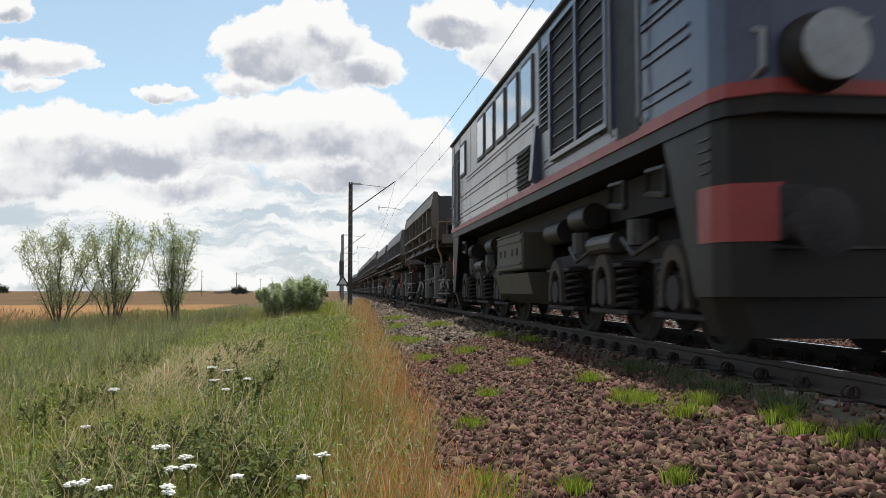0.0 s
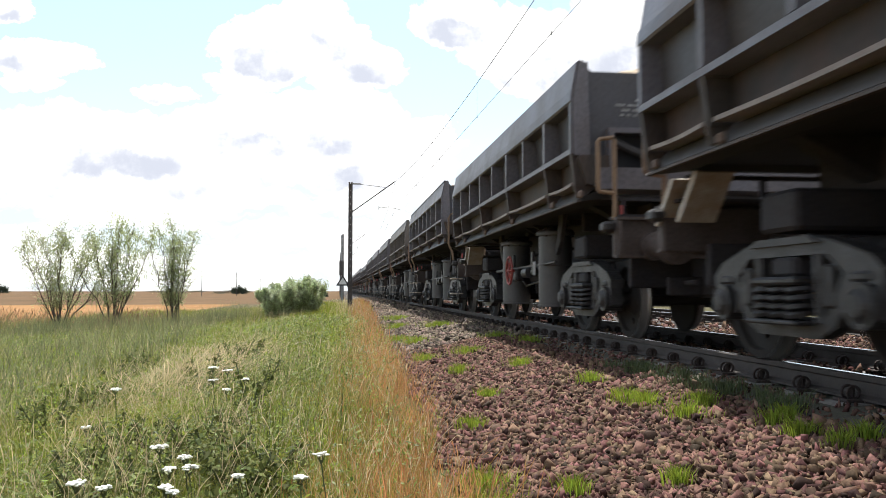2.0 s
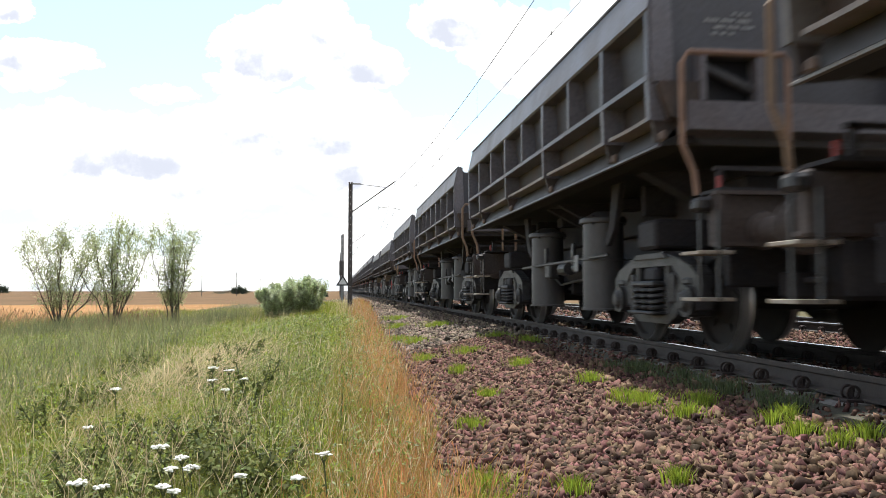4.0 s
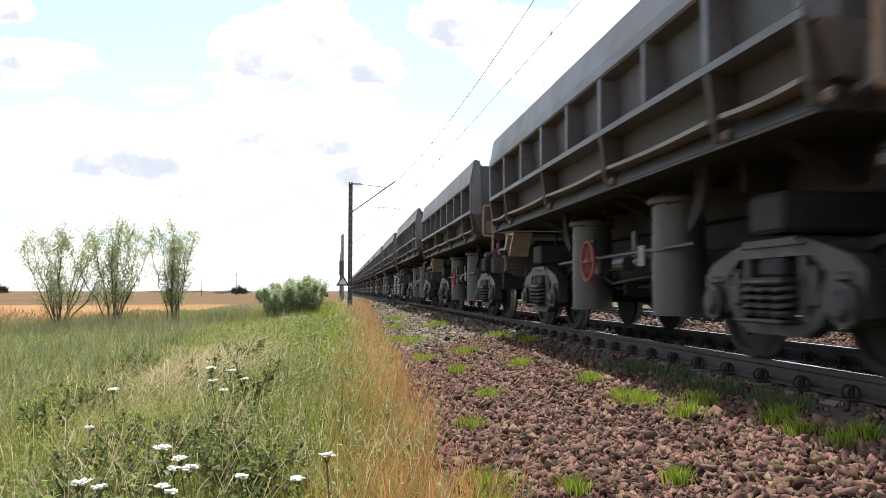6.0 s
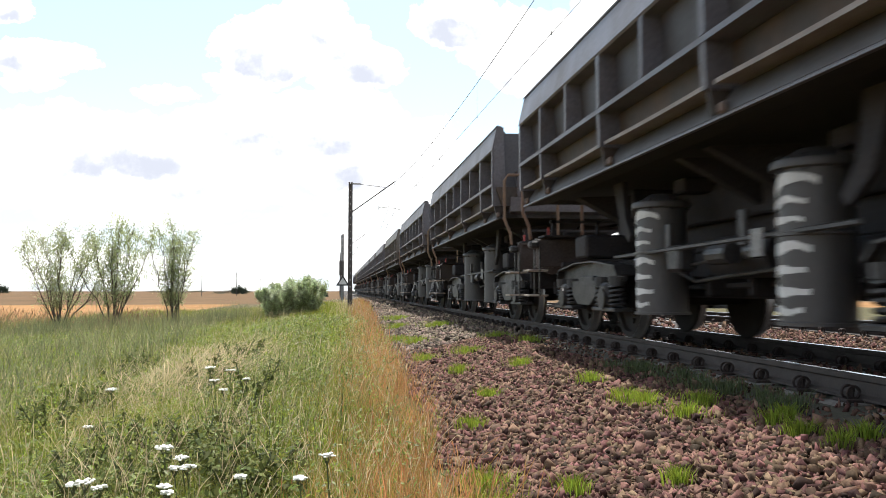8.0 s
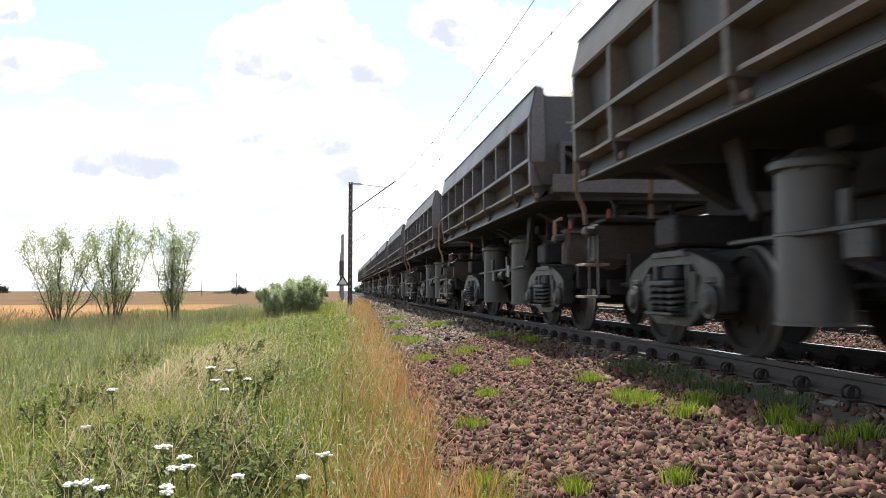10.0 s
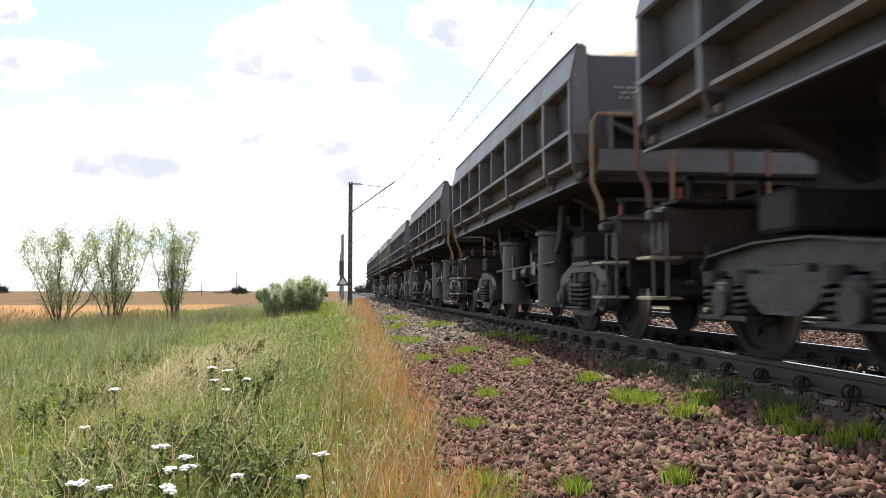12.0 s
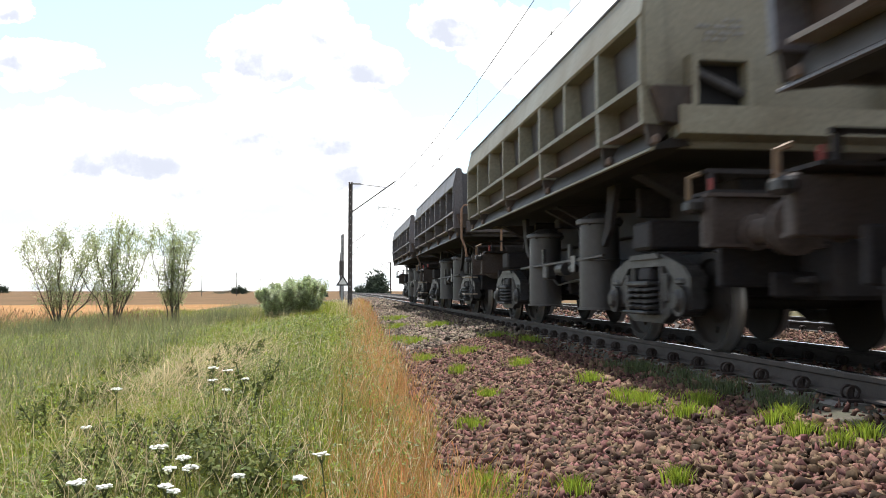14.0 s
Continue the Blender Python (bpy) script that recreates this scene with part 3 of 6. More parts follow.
def dump_wagon(paint, variant, loaded, truck=bogie):
    w = tagged(new("dump_wagon"), WAGON_LABELS[variant], "railway wagon", "wagons of the goods train")
    half, hw = 5.05, 1.67
    # heights of the tipping body: rim, its break, stringer, ledge, sill
    low = variant == 1
    rim_b, rim_t, s0, s1, ledge, sill = (2.765, 3.27, 2.165, 2.235, 1.82, 1.60) if low else (3.03, 3.48, 2.415, 2.475, 2.09, 1.82)
    n = 8
    step = (2 * half - 0.10) / n
    at = [-half + 0.05 + i * step for i in range(n + 1)]
    for s in (-1, 1):
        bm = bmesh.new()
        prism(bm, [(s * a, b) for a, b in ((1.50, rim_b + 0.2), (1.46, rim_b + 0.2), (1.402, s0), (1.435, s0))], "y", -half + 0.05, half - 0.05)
        part("side_sheet", bm, M_SHEET, w, "dusty upper side sheet, darkened for the shade between the ribs")
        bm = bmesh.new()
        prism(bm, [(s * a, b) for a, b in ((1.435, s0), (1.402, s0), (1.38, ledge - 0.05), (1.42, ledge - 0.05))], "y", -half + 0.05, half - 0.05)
        part("lower_sheet", bm, M_LOWSHEET, w, "rust-stained lower side sheet, darkened for shade below the stringer")
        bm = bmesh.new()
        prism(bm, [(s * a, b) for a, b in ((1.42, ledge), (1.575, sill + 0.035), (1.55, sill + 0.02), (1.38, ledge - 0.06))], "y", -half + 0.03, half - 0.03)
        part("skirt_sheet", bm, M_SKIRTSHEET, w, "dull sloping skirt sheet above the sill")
        bm = bmesh.new()
        if low:
            brk = rim_b + 0.145
            prism(bm, [(s * a, b) for a, b in ((hw - 0.02, rim_b), (hw, rim_b + 0.02), (hw - 0.012, brk), (1.46, brk), (1.46, rim_b))], "y", -half, half)
            part("top_rim", bm, paint, w, "pale lower band of the rim")
            bm = bmesh.new()
            prism(bm, [(s * a, b) for a, b in ((hw - 0.022, brk + 0.004), (1.585, rim_t - 0.02), (1.56, rim_t), (1.50, rim_t), (1.46, brk + 0.004))], "y", -half + 0.02, half - 0.02)
            part("rim_board", bm, paint, w, "worn raised board above the rim")
        else:
            prism(bm, [(s * a, b) for a, b in ((hw - 0.02, rim_b), (hw, rim_b + 0.02), (1.58, rim_t - 0.03), (1.555, rim_t), (1.50, rim_t), (1.46, rim_t - 0.04), (1.46, rim_b))], "y", -half, half)
            part("top_rim", bm, paint, w, "dusty pale top rim")
            bm = bmesh.new()
            prism(bm, [(s * a, b) for a, b in ((1.592, rim_t - 0.035), (1.594, rim_t - 0.012), (1.56, rim_t + 0.012), (1.552, rim_t + 0.003))], "y", -half - 0.01, half + 0.01)
            part("rim_edge", bm, M_SHEET, w, "dark welded edge bar")
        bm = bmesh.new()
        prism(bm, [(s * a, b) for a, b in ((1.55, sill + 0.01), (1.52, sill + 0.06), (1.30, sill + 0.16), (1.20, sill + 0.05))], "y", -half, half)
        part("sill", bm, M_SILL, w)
        bm = bmesh.new()
        prism(bm, [(s * a, b) for a, b in ((1.552, sill), (1.592, sill), (1.592, sill + 0.016), (1.578, sill + 0.03), (1.552, sill + 0.03))], "y", -half, half)
        part("sill_edge", bm, M_LOWSHEET if low else paint, w, "thin worn sill edge")
        bm = bmesh.new()
        prism(bm, [(s * a, b) for a, b in ((hw - 0.005, s0), (hw - 0.005, s1 - 0.01), (hw - 0.02, s1), (1.44, s1), (1.44, s0))], "y", -half, half)
        part("stringer", bm, paint, w, "pale worn stringer")
        for i, y in enumerate(at):
            t = 0.045 if i % 2 else 0.036
            bm = bmesh.new()
            prism(bm, [(s * a, b) for a, b in ((hw - 0.008, rim_b), (hw - 0.008, s1), (1.42, s1), (1.44, rim_b))], "y", y - t, y + t)
            part("rib", bm, paint, w)
            if i % 2 or i in (0, n):
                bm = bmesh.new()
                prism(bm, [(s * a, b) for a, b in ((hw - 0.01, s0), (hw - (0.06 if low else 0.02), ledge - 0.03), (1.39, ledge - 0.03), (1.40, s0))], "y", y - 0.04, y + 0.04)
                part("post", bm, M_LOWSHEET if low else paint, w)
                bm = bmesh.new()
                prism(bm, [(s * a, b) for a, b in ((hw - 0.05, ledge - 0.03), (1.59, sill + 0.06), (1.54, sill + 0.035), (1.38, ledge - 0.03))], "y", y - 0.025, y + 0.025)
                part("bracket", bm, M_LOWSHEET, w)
                bm = bmesh.new()
                box(bm, (s * 1.585, y - 0.16, sill + 0.075), (0.05, 0.10, 0.09), bevel=0.02)
                part("hinge_lug", bm, M_RUSTLUG, w, "rust-brown hinge lug")
        for y0, y1 in ((at[0], at[1]), (at[1], at[3]), (at[3], at[5]), (at[5], at[7]), (at[7], at[8])):
            bm = bmesh.new()
            m = 9
            up, lo = [], []
            for k in range(m):
                f = k / (m - 1)
                sag = (0.012 if low else 0.006) * math.sin(f * math.pi)
                y = y0 + 0.04 + (y1 - y0 - 0.20) * f
                up.append([bm.verts.new((s * (hw - 0.028 - sag), y, ledge + 0.012 - sag)), bm.verts.new((s * 1.40, y, ledge + 0.03))])
                lo.append([bm.verts.new((s * (hw - 0.032 - sag), y, ledge - 0.022 - sag)), bm.verts.new((s * 1.40, y, ledge - 0.02))])
            for k in range(m - 1):
                bm.faces.new((up[k][0], up[k + 1][0], up[k + 1][1], up[k][1]))
                bm.faces.new((lo[k][0], lo[k][1], lo[k + 1][1], lo[k + 1][0]))
                bm.faces.new((up[k][0], lo[k][0], lo[k + 1][0], up[k + 1][0]))
            for k in (0, m - 1):
                bm.faces.new((up[k][0], up[k][1], lo[k][1], lo[k][0]))
            part("ledge", bm, M_LEDGE, w, "bent ledge, worn bright at its lip")
    bm = bmesh.new()
    box(bm, (0, 0, sill + 0.15), (2.7, 2 * half - 0.2, 0.1))
    part("floor", bm, M_UNDER, w)
    dz = sill - 1.82
    for s in (-1, 1):
        y = s * half
        bm = bmesh.new()
        prism(bm, [(1.36, sill + 0.04), (1.40, sill + 0.2), (1.47, rim_t - 0.06), (1.40, rim_t - 0.12), (-1.40, rim_t - 0.12), (-1.47, rim_t - 0.06), (-1.40, sill + 0.2), (-1.36, sill + 0.04)], "y", min(y - s * 0.05, y - s * 0.12), max(y - s * 0.05, y - s * 0.12))
        part("end_wall", bm, M_ENDSHEET if paint is GREY_A or paint is GREY_B else paint, w, "flat dull steel end wall")
        for x in (-1, 1):
            bm = bmesh.new()
            prism(bm, [(x * 1.44, s0 - 0.02), (x * (hw - 0.04), s0 - 0.02), (x * (hw - 0.03), rim_b), (x * 1.56, rim_t - 0.02), (x * 1.46, rim_t - 0.03)], "y", min(y - s * 0.05, y + s * 0.02), max(y - s * 0.05, y + s * 0.02))
            part("corner_post", bm, paint, w)
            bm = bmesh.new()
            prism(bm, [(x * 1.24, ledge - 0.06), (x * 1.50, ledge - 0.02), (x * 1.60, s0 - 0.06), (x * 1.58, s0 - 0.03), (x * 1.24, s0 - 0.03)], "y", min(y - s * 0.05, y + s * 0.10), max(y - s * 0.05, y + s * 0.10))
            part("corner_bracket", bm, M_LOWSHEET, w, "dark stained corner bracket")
            bm = bmesh.new()
            prism(bm, [(x * 1.24, 2.22 + dz), (x * 1.24, 2.68 + dz), (x * 0.66, 2.68 + dz), (x * 0.66, 2.22 + dz), (x * 0.72, 2.22 + dz), (x * 0.72, 2.62 + dz), (x * 1.18, 2.62 + dz), (x * 1.18, 2.22 + dz)], "y", min(y - s * 0.05, y + s * 0.12), max(y - s * 0.05, y + s * 0.12))
            pk = part("end_pocket", bm, paint, w)
            bm = bmesh.new()
            rod(bm, (x * 1.18, y + s * 0.03, 2.54 + dz), (x * 0.72, y + s * 0.03, 2.34 + dz), 0.045, 6)
            part("stay", bm, M_SHEET, pk)
            # flat sheet painted with the pocket's inner shade
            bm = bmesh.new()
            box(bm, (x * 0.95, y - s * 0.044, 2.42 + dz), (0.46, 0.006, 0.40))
            part("pocket_back", bm, L_DARK, pk, "near-black sheet as the shade inside the pocket")
            for z, ln, off in ((3.04, 0.20, 0.12), (2.98, 0.46, 0.0), (2.92, 0.40, 0.05), (2.86, 0.24, -0.05)):
                for k in range(3):
                    bm = bmesh.new()
                    box(bm, (x * 0.90 + off + (k - 1) * ln / 3, y - s * 0.045, z + dz), (ln / 3 - 0.03, 0.008, 0.026))
                    part("lettering", bm, M_FADED, w, "worn pale lettering")
        bm = bmesh.new()
        prism(bm, [(y - s * 0.05, 1.92 + dz), (y + s * 0.14, 1.96 + dz), (y + s * 0.14, 2.21 + dz), (y - s * 0.05, 2.23 + dz)], "x", -1.36, 1.36)
        part("end_beam", bm, paint, w, "boxed end beam")
        bm = bmesh.new()
        box(bm, (0, y, rim_t - 0.46), (0.10, 0.10, 0.62))
        part("end_stiffener", bm, paint, w)
    if loaded:
        r = random.Random(int(loaded * 100))
        bm = bmesh.new()
        bmesh.ops.create_grid(bm, x_segments=10, y_segments=60, size=1.0, matrix=Matrix.Translation((0, 0, rim_t - 0.22)) @ Matrix.Diagonal((1.42, half - 0.14, 1, 1)))
        for v in bm.verts:
            v.co.z += (loaded + 0.12) * (1 - (v.co.x / 1.5) ** 4) * min(1.0, (half - 0.14 - abs(v.co.y)) / 0.55 + 0.2) + r.uniform(-0.02, 0.02) + 0.04 * math.sin(v.co.y * 1.7)
        part("gravel_load", bm, M_SAND, w, "heap of pale gravel")
    # underframe
    bm = bmesh.new()
    box(bm, (0, 0, 1.18), (0.5, 11.0, 0.36), bevel=0.02)
    for s in (-1, 1):
        box(bm, (0, s * 3.62, 1.15), (2.3, 0.5, 0.30), bevel=0.03)
        box(bm, (0, s * 1.45, 1.70), (1.4, 0.30, 0.16), bevel=0.02)
        box(bm, (0, s * 2.6, 1.62), (1.6, 0.10, 0.36), bevel=0.02)
        for x in (-1, 1):
            for yy, t in ((s * 3.62, 0.12), (s * 0.3, 0.06)):
                prism(bm, [(x * 0.25, 1.30), (x * 1.2, 1.80), (x * 0.35, 1.84), (x * 0.25, 1.7)], "y", yy - t, yy + t)
    box(bm, (0, 0, 1.50), (0.8, 8.6, 0.4), bevel=0.02)
    part("underframe", bm, M_UNDER, w, "black centre-sill underframe")
    for y, ln in ((-4.05, 3.3), (0.0, 4.5), (4.05, 3.3)):
        bm = bmesh.new()
        box(bm, (0, y, 0.76), (0.5, ln, 0.54), bevel=0.04)
        for k in range(5):
            box(bm, (0, y + ln * (k - 2) / 5, 0.62), (1.3, 0.07, 0.22), bevel=0.02)
        rod(bm, (0.45, y - ln / 2, 0.60), (0.45, y + ln / 2, 0.66), 0.03, 6)
        rod(bm, (-0.45, y - ln / 2, 0.66), (-0.45, y + ln / 2, 0.60), 0.03, 6)
        part("brake_rigging", bm, M_UNDER, w, "black brake rigging under the sill")
    for q in (-1, 1):
        bm = bmesh.new()
        box(bm, (0, q * 5.1, 0.80), (2.0, 0.08, 0.40), bevel=0.02)
        part("cross_beam", bm, M_UNDER, w)
    for s in (-1, 1):
        for q in (-1, 1):
            bm = bmesh.new()
            m = Matrix.Translation((s * 0.90, q * 1.45, 0))
            turned(bm, [(0.0, 0.32), (0.285, 0.32), (0.285, 0.345), (0.266, 0.35), (0.266, 0.96), (0.28, 0.965), (0.28, 0.985), (0.264, 0.99), (0.258, 1.44), (0.305, 1.45), (0.31, 1.49), (0.30, 1.51), (0.2, 1.55), (0.12, 1.60), (0.0, 1.60)], m, 32)
            cyl = part("tipping_cylinder", bm, M_CYL, w, "grey pneumatic tipping cylinder", True)
            bm = bmesh.new()
            for k in range(8):
                a = k * math.tau / 8
                rod(bm, (s * 0.9 + 0.28 * math.cos(a), q * 1.45 + 0.28 * math.sin(a), 1.42), (s * 0.9 + 0.28 * math.cos(a), q * 1.45 + 0.28 * math.sin(a), 1.54), 0.016, 6)
            tagged(part("flange_bolts", bm, M_UNDER, cyl), kind="stuff")
            if variant == 3:
                for z, turn, arch, wide in ((1.28, 1.15, 0.10, 0.050), (1.17, 0.85, 0.05, 0.034), (1.06, 0.75, 0.02, 0.030), (0.84, 0.95, 0.05, 0.045), (0.70, 0.80, 0.02, 0.036), (0.58, 0.90, -0.02, 0.040), (0.45, 0.70, -0.03, 0.034)):
                    bm = bmesh.new()
                    mid = math.pi if s < 0 else 0.0
                    stroke(bm, m, mid - 0.5, mid - 0.05 + turn, z, arch, wide)
                    part("painted_stroke", bm, M_SPLASH, cyl, "white brush mark")
        bm = bmesh.new()
        rod(bm, (s * 1.12, -2.3, 1.00), (s * 1.12, 2.3, 0.96), 0.024, 6)
        tube(bm, [(s * 1.12, -0.4, 0.98), (s * 1.0, -0.4, 0.86), (s * 1.0, 0.9, 0.80)], 0.015, 6)
        tube(bm, [(s * 0.9, -1.1, 0.75), (s * 0.95, -0.2, 0.70), (s * 0.9, 0.6, 0.66), (s * 0.85, 1.2, 0.78)], 0.018, 6)
        for yy in (-0.75, 0.75):
            box(bm, (s * 1.10, yy, 1.08), (0.05, 0.10, 0.30), bevel=0.01)
        part("brake_rod", bm, M_CAST, w, "brake rod and pipes")
        bm = bmesh.new()
        rod(bm, (s * 0.72, -0.75, 0.88), (s * 0.72, 0.35, 0.88), 0.20, 16)
        part("air_reservoir", bm, M_UNDER, w, "dark air reservoir", True)
        bm = bmesh.new()
        box(bm, (s * 1.04, 0.62, 0.88), (0.18, 0.30, 0.26), bevel=0.03)
        part("brake_valve", bm, M_CAST, w, "brake valve")
        for y, r, ln in ((-0.38, 0.09, 0.35), (-0.90, 0.06, 0.14)):
            bm = bmesh.new()
            rod(bm, (s * 1.10, y - ln / 2, 0.88), (s * 1.10, y + ln / 2, 0.88), r, 12)
            part("valve_chamber", bm, M_CAST, w)
        bm = bmesh.new()
        box(bm, (s * 1.15, -1.05, 0.94), (0.012, 0.18, 0.22), bevel=0.004)
        part("rating_plate", bm, M_FADED, w, "small pale plate")
        for q in (-1, 1):
            bm = bmesh.new()
            prism(bm, [(q * 2.25, 1.84), (q * 2.55, 1.84), (q * 2.30, 1.30), (q * 2.05, 1.12), (q * 1.98, 1.2), (q * 2.15, 1.4)], "x", s * 1.02 - 0.03, s * 1.02 + 0.03)
            part("tipping_lever", bm, M_UNDER, w, "black tipping lever")
    if variant == 1:
        for s in (-1, 1):
            bm = bmesh.new()
            pts = [(s * 1.22, 0.62 + 0.25 * math.cos(a), 0.94 + 0.25 * math.sin(a)) for a in np.linspace(0, math.tau, 21)]
            tube(bm, pts, 0.022, 6)
            for k in range(3):
                a = k * math.pi / 3
                rod(bm, (s * 1.22, 0.62 + 0.25 * math.cos(a), 0.94 + 0.25 * math.sin(a)), (s * 1.22, 0.62 - 0.25 * math.cos(a), 0.94 - 0.25 * math.sin(a)), 0.014, 5)
            rod(bm, (s * 1.0, 0.62, 0.94), (s * 1.24, 0.62, 0.94), 0.03, 8)
            part("brake_wheel", bm, M_RED, w, "red hand brake wheel")
    # buffers, coupler, steps and handrails at both ends
    for q in (-1, 1):
        for s in (-1, 1):
            bm = bmesh.new()
            m = Matrix.Translation((s * 0.875, q * 5.53, 1.06)) @ Matrix.Rotation(-q * math.pi / 2, 4, "X")
            turned(bm, [(0.0, 0.0), (0.16, 0.0), (0.15, 0.05), (0.11, 0.06), (0.105, 0.30), (0.07, 0.31), (0.07, 0.50), (0.22, 0.53), (0.225, 0.56), (0.12, 0.585), (0.0, 0.59)], m, 20)
            part("buffer", bm, M_HEAD, w, "round side buffer", True)
            bm = bmesh.new()
            x, y = s * 1.40, q * 5.42
            if variant in (2, 4):
                tube(bm, [(x, y, 1.33), (x, y, 1.52), (x - s * 0.1, y, 1.56)], 0.026, 6)
            elif variant == 1:
                tube(bm, [(s * 1.27, y, 1.36), (s * 1.27, y, 1.72), (s * 1.27, y, 2.26), (s * 1.29, y, 2.29), (s * 1.44, y, 2.27), (s * 1.46, y, 2.24), (s * 1.46, y, 1.71), (s * 1.44, y, 1.68), (s * 1.27, y, 1.66)], 0.026, 6)
            else:
                tube(bm, [(x, y, 1.36), (x + s * 0.02, y, 1.55), (x + s * 0.12, y, 1.78), (x + s * 0.12, y, 2.46), (x + s * 0.06, y, 2.56), (s * 0.62, y, 2.56), (s * 0.58, y, 2.50), (s * 0.58, y, 1.40)], 0.026, 6)
            part("handrail", bm, M_RUSTY, w, "bent rusty brown handrail")
            bm = bmesh.new()
            box(bm, (x - s * 0.04, y, 1.28), (0.14, 0.18, 0.12), bevel=0.03)
            part("rail_bracket", bm, M_CAST, w, "pale cast bracket")
            for z in () if variant in (1, 2, 4) else (0.50, 0.88):
                bm = bmesh.new()
                box(bm, (s * 1.32, y, z), (0.30, 0.36, 0.03), bevel=0.004)
                part("step", bm, M_STEP, w, "worn bright steel step")
            for a in () if variant in (1, 2, 4) else (-0.17, 0.17):
                bm = bmesh.new()
                box(bm, (s * 1.30, y + a, 0.86), (0.02, 0.04, 0.74))
                part("step_hanger", bm, M_CAST, w)
        bm = bmesh.new()
        box(bm, (0, q * 5.45, 1.15), (2.6, 0.10, 0.44), bevel=0.02)
        for x in (-1.25, -0.62, -0.3, 0.3, 0.62, 1.25):
            box(bm, (x, q * 5.52, 1.15), (0.05, 0.08, 0.44))
        for z in (0.95, 1.37):
            box(bm, (0, q * 5.52, z), (2.6, 0.10, 0.03))
        part("headstock", bm, M_HEAD, w, "ribbed brownish grey headstock")
        bm = bmesh.new()
        box(bm, (0, q * 5.78, 1.02), (0.12, 0.50, 0.12), bevel=0.02)
        part("draw_hook", bm, M_UNDER, w)
        bm = bmesh.new()
        tube(bm, [(0.3, q * 5.5, 0.95), (0.3, q * 5.75, 0.6), (0.1, q * 5.95, 0.55)], 0.03, 6)
        part("air_hose", bm, M_BLACK, w)
        bm = bmesh.new()
        box(bm, (0, q * 5.34, 1.40), (2.5, 0.40, 0.03))
        box(bm, (0, q * 5.20, 1.62), (2.3, 0.05, 0.04))
        for x in (-1.1, -0.4, 0.4, 1.1):
            box(bm, (x, q * 5.20, 1.52), (0.05, 0.05, 0.24))
        part("end_platform", bm, M_UNDER, w, "steel end platform")
        bm = bmesh.new()
        rod(bm, (-1.15, q * 5.30, 1.42), (-1.15, q * 5.30, 1.54), 0.022, 8)
        part("lamp_iron", bm, M_RED, w, "red-topped post")
    if variant == 1:
        for s in (-1, 1):
            for a in (0.0, 0.5):
                bm = bmesh.new()
                prism(bm, [(4.98 + a, 1.18), (5.05 + a, 1.20), (4.66 + a, 1.60), (4.58 + a, 1.58)], "x", s * 1.15 - 0.17, s * 1.15 + 0.17)
                part("slanting_plate", bm, M_STEP, w, "pale worn slanting plate")
    for q in (-1, 1):
        truck(w, q * 3.62)
    return w


WAGON_LABELS = ["brownish-grey side-tipping gravel wagon with ribbed steel body", "dark grey side-tipping gravel wagon with red brake wheels",
                "pale olive side-tipping gravel wagon, dusty and loaded", "dark grey side-tipping gravel wagon with white-splashed cylinders", "dull grey side-tipping gravel wagon with short end rails"]


def louvre(bm, x, y0, y1, z0, z1, n):
    for i in range(n):
        z = z0 + (i + 0.5) * (z1 - z0) / n
        prism(bm, [(x, z - 0.25 * (z1 - z0) / n), (x + math.copysign(0.035, x), z - 0.3 * (z1 - z0) / n), (x + math.copysign(0.03, x), z - 0.12 * (z1 - z0) / n), (x, z + 0.2 * (z1 - z0) / n)], "y", y0, y1)


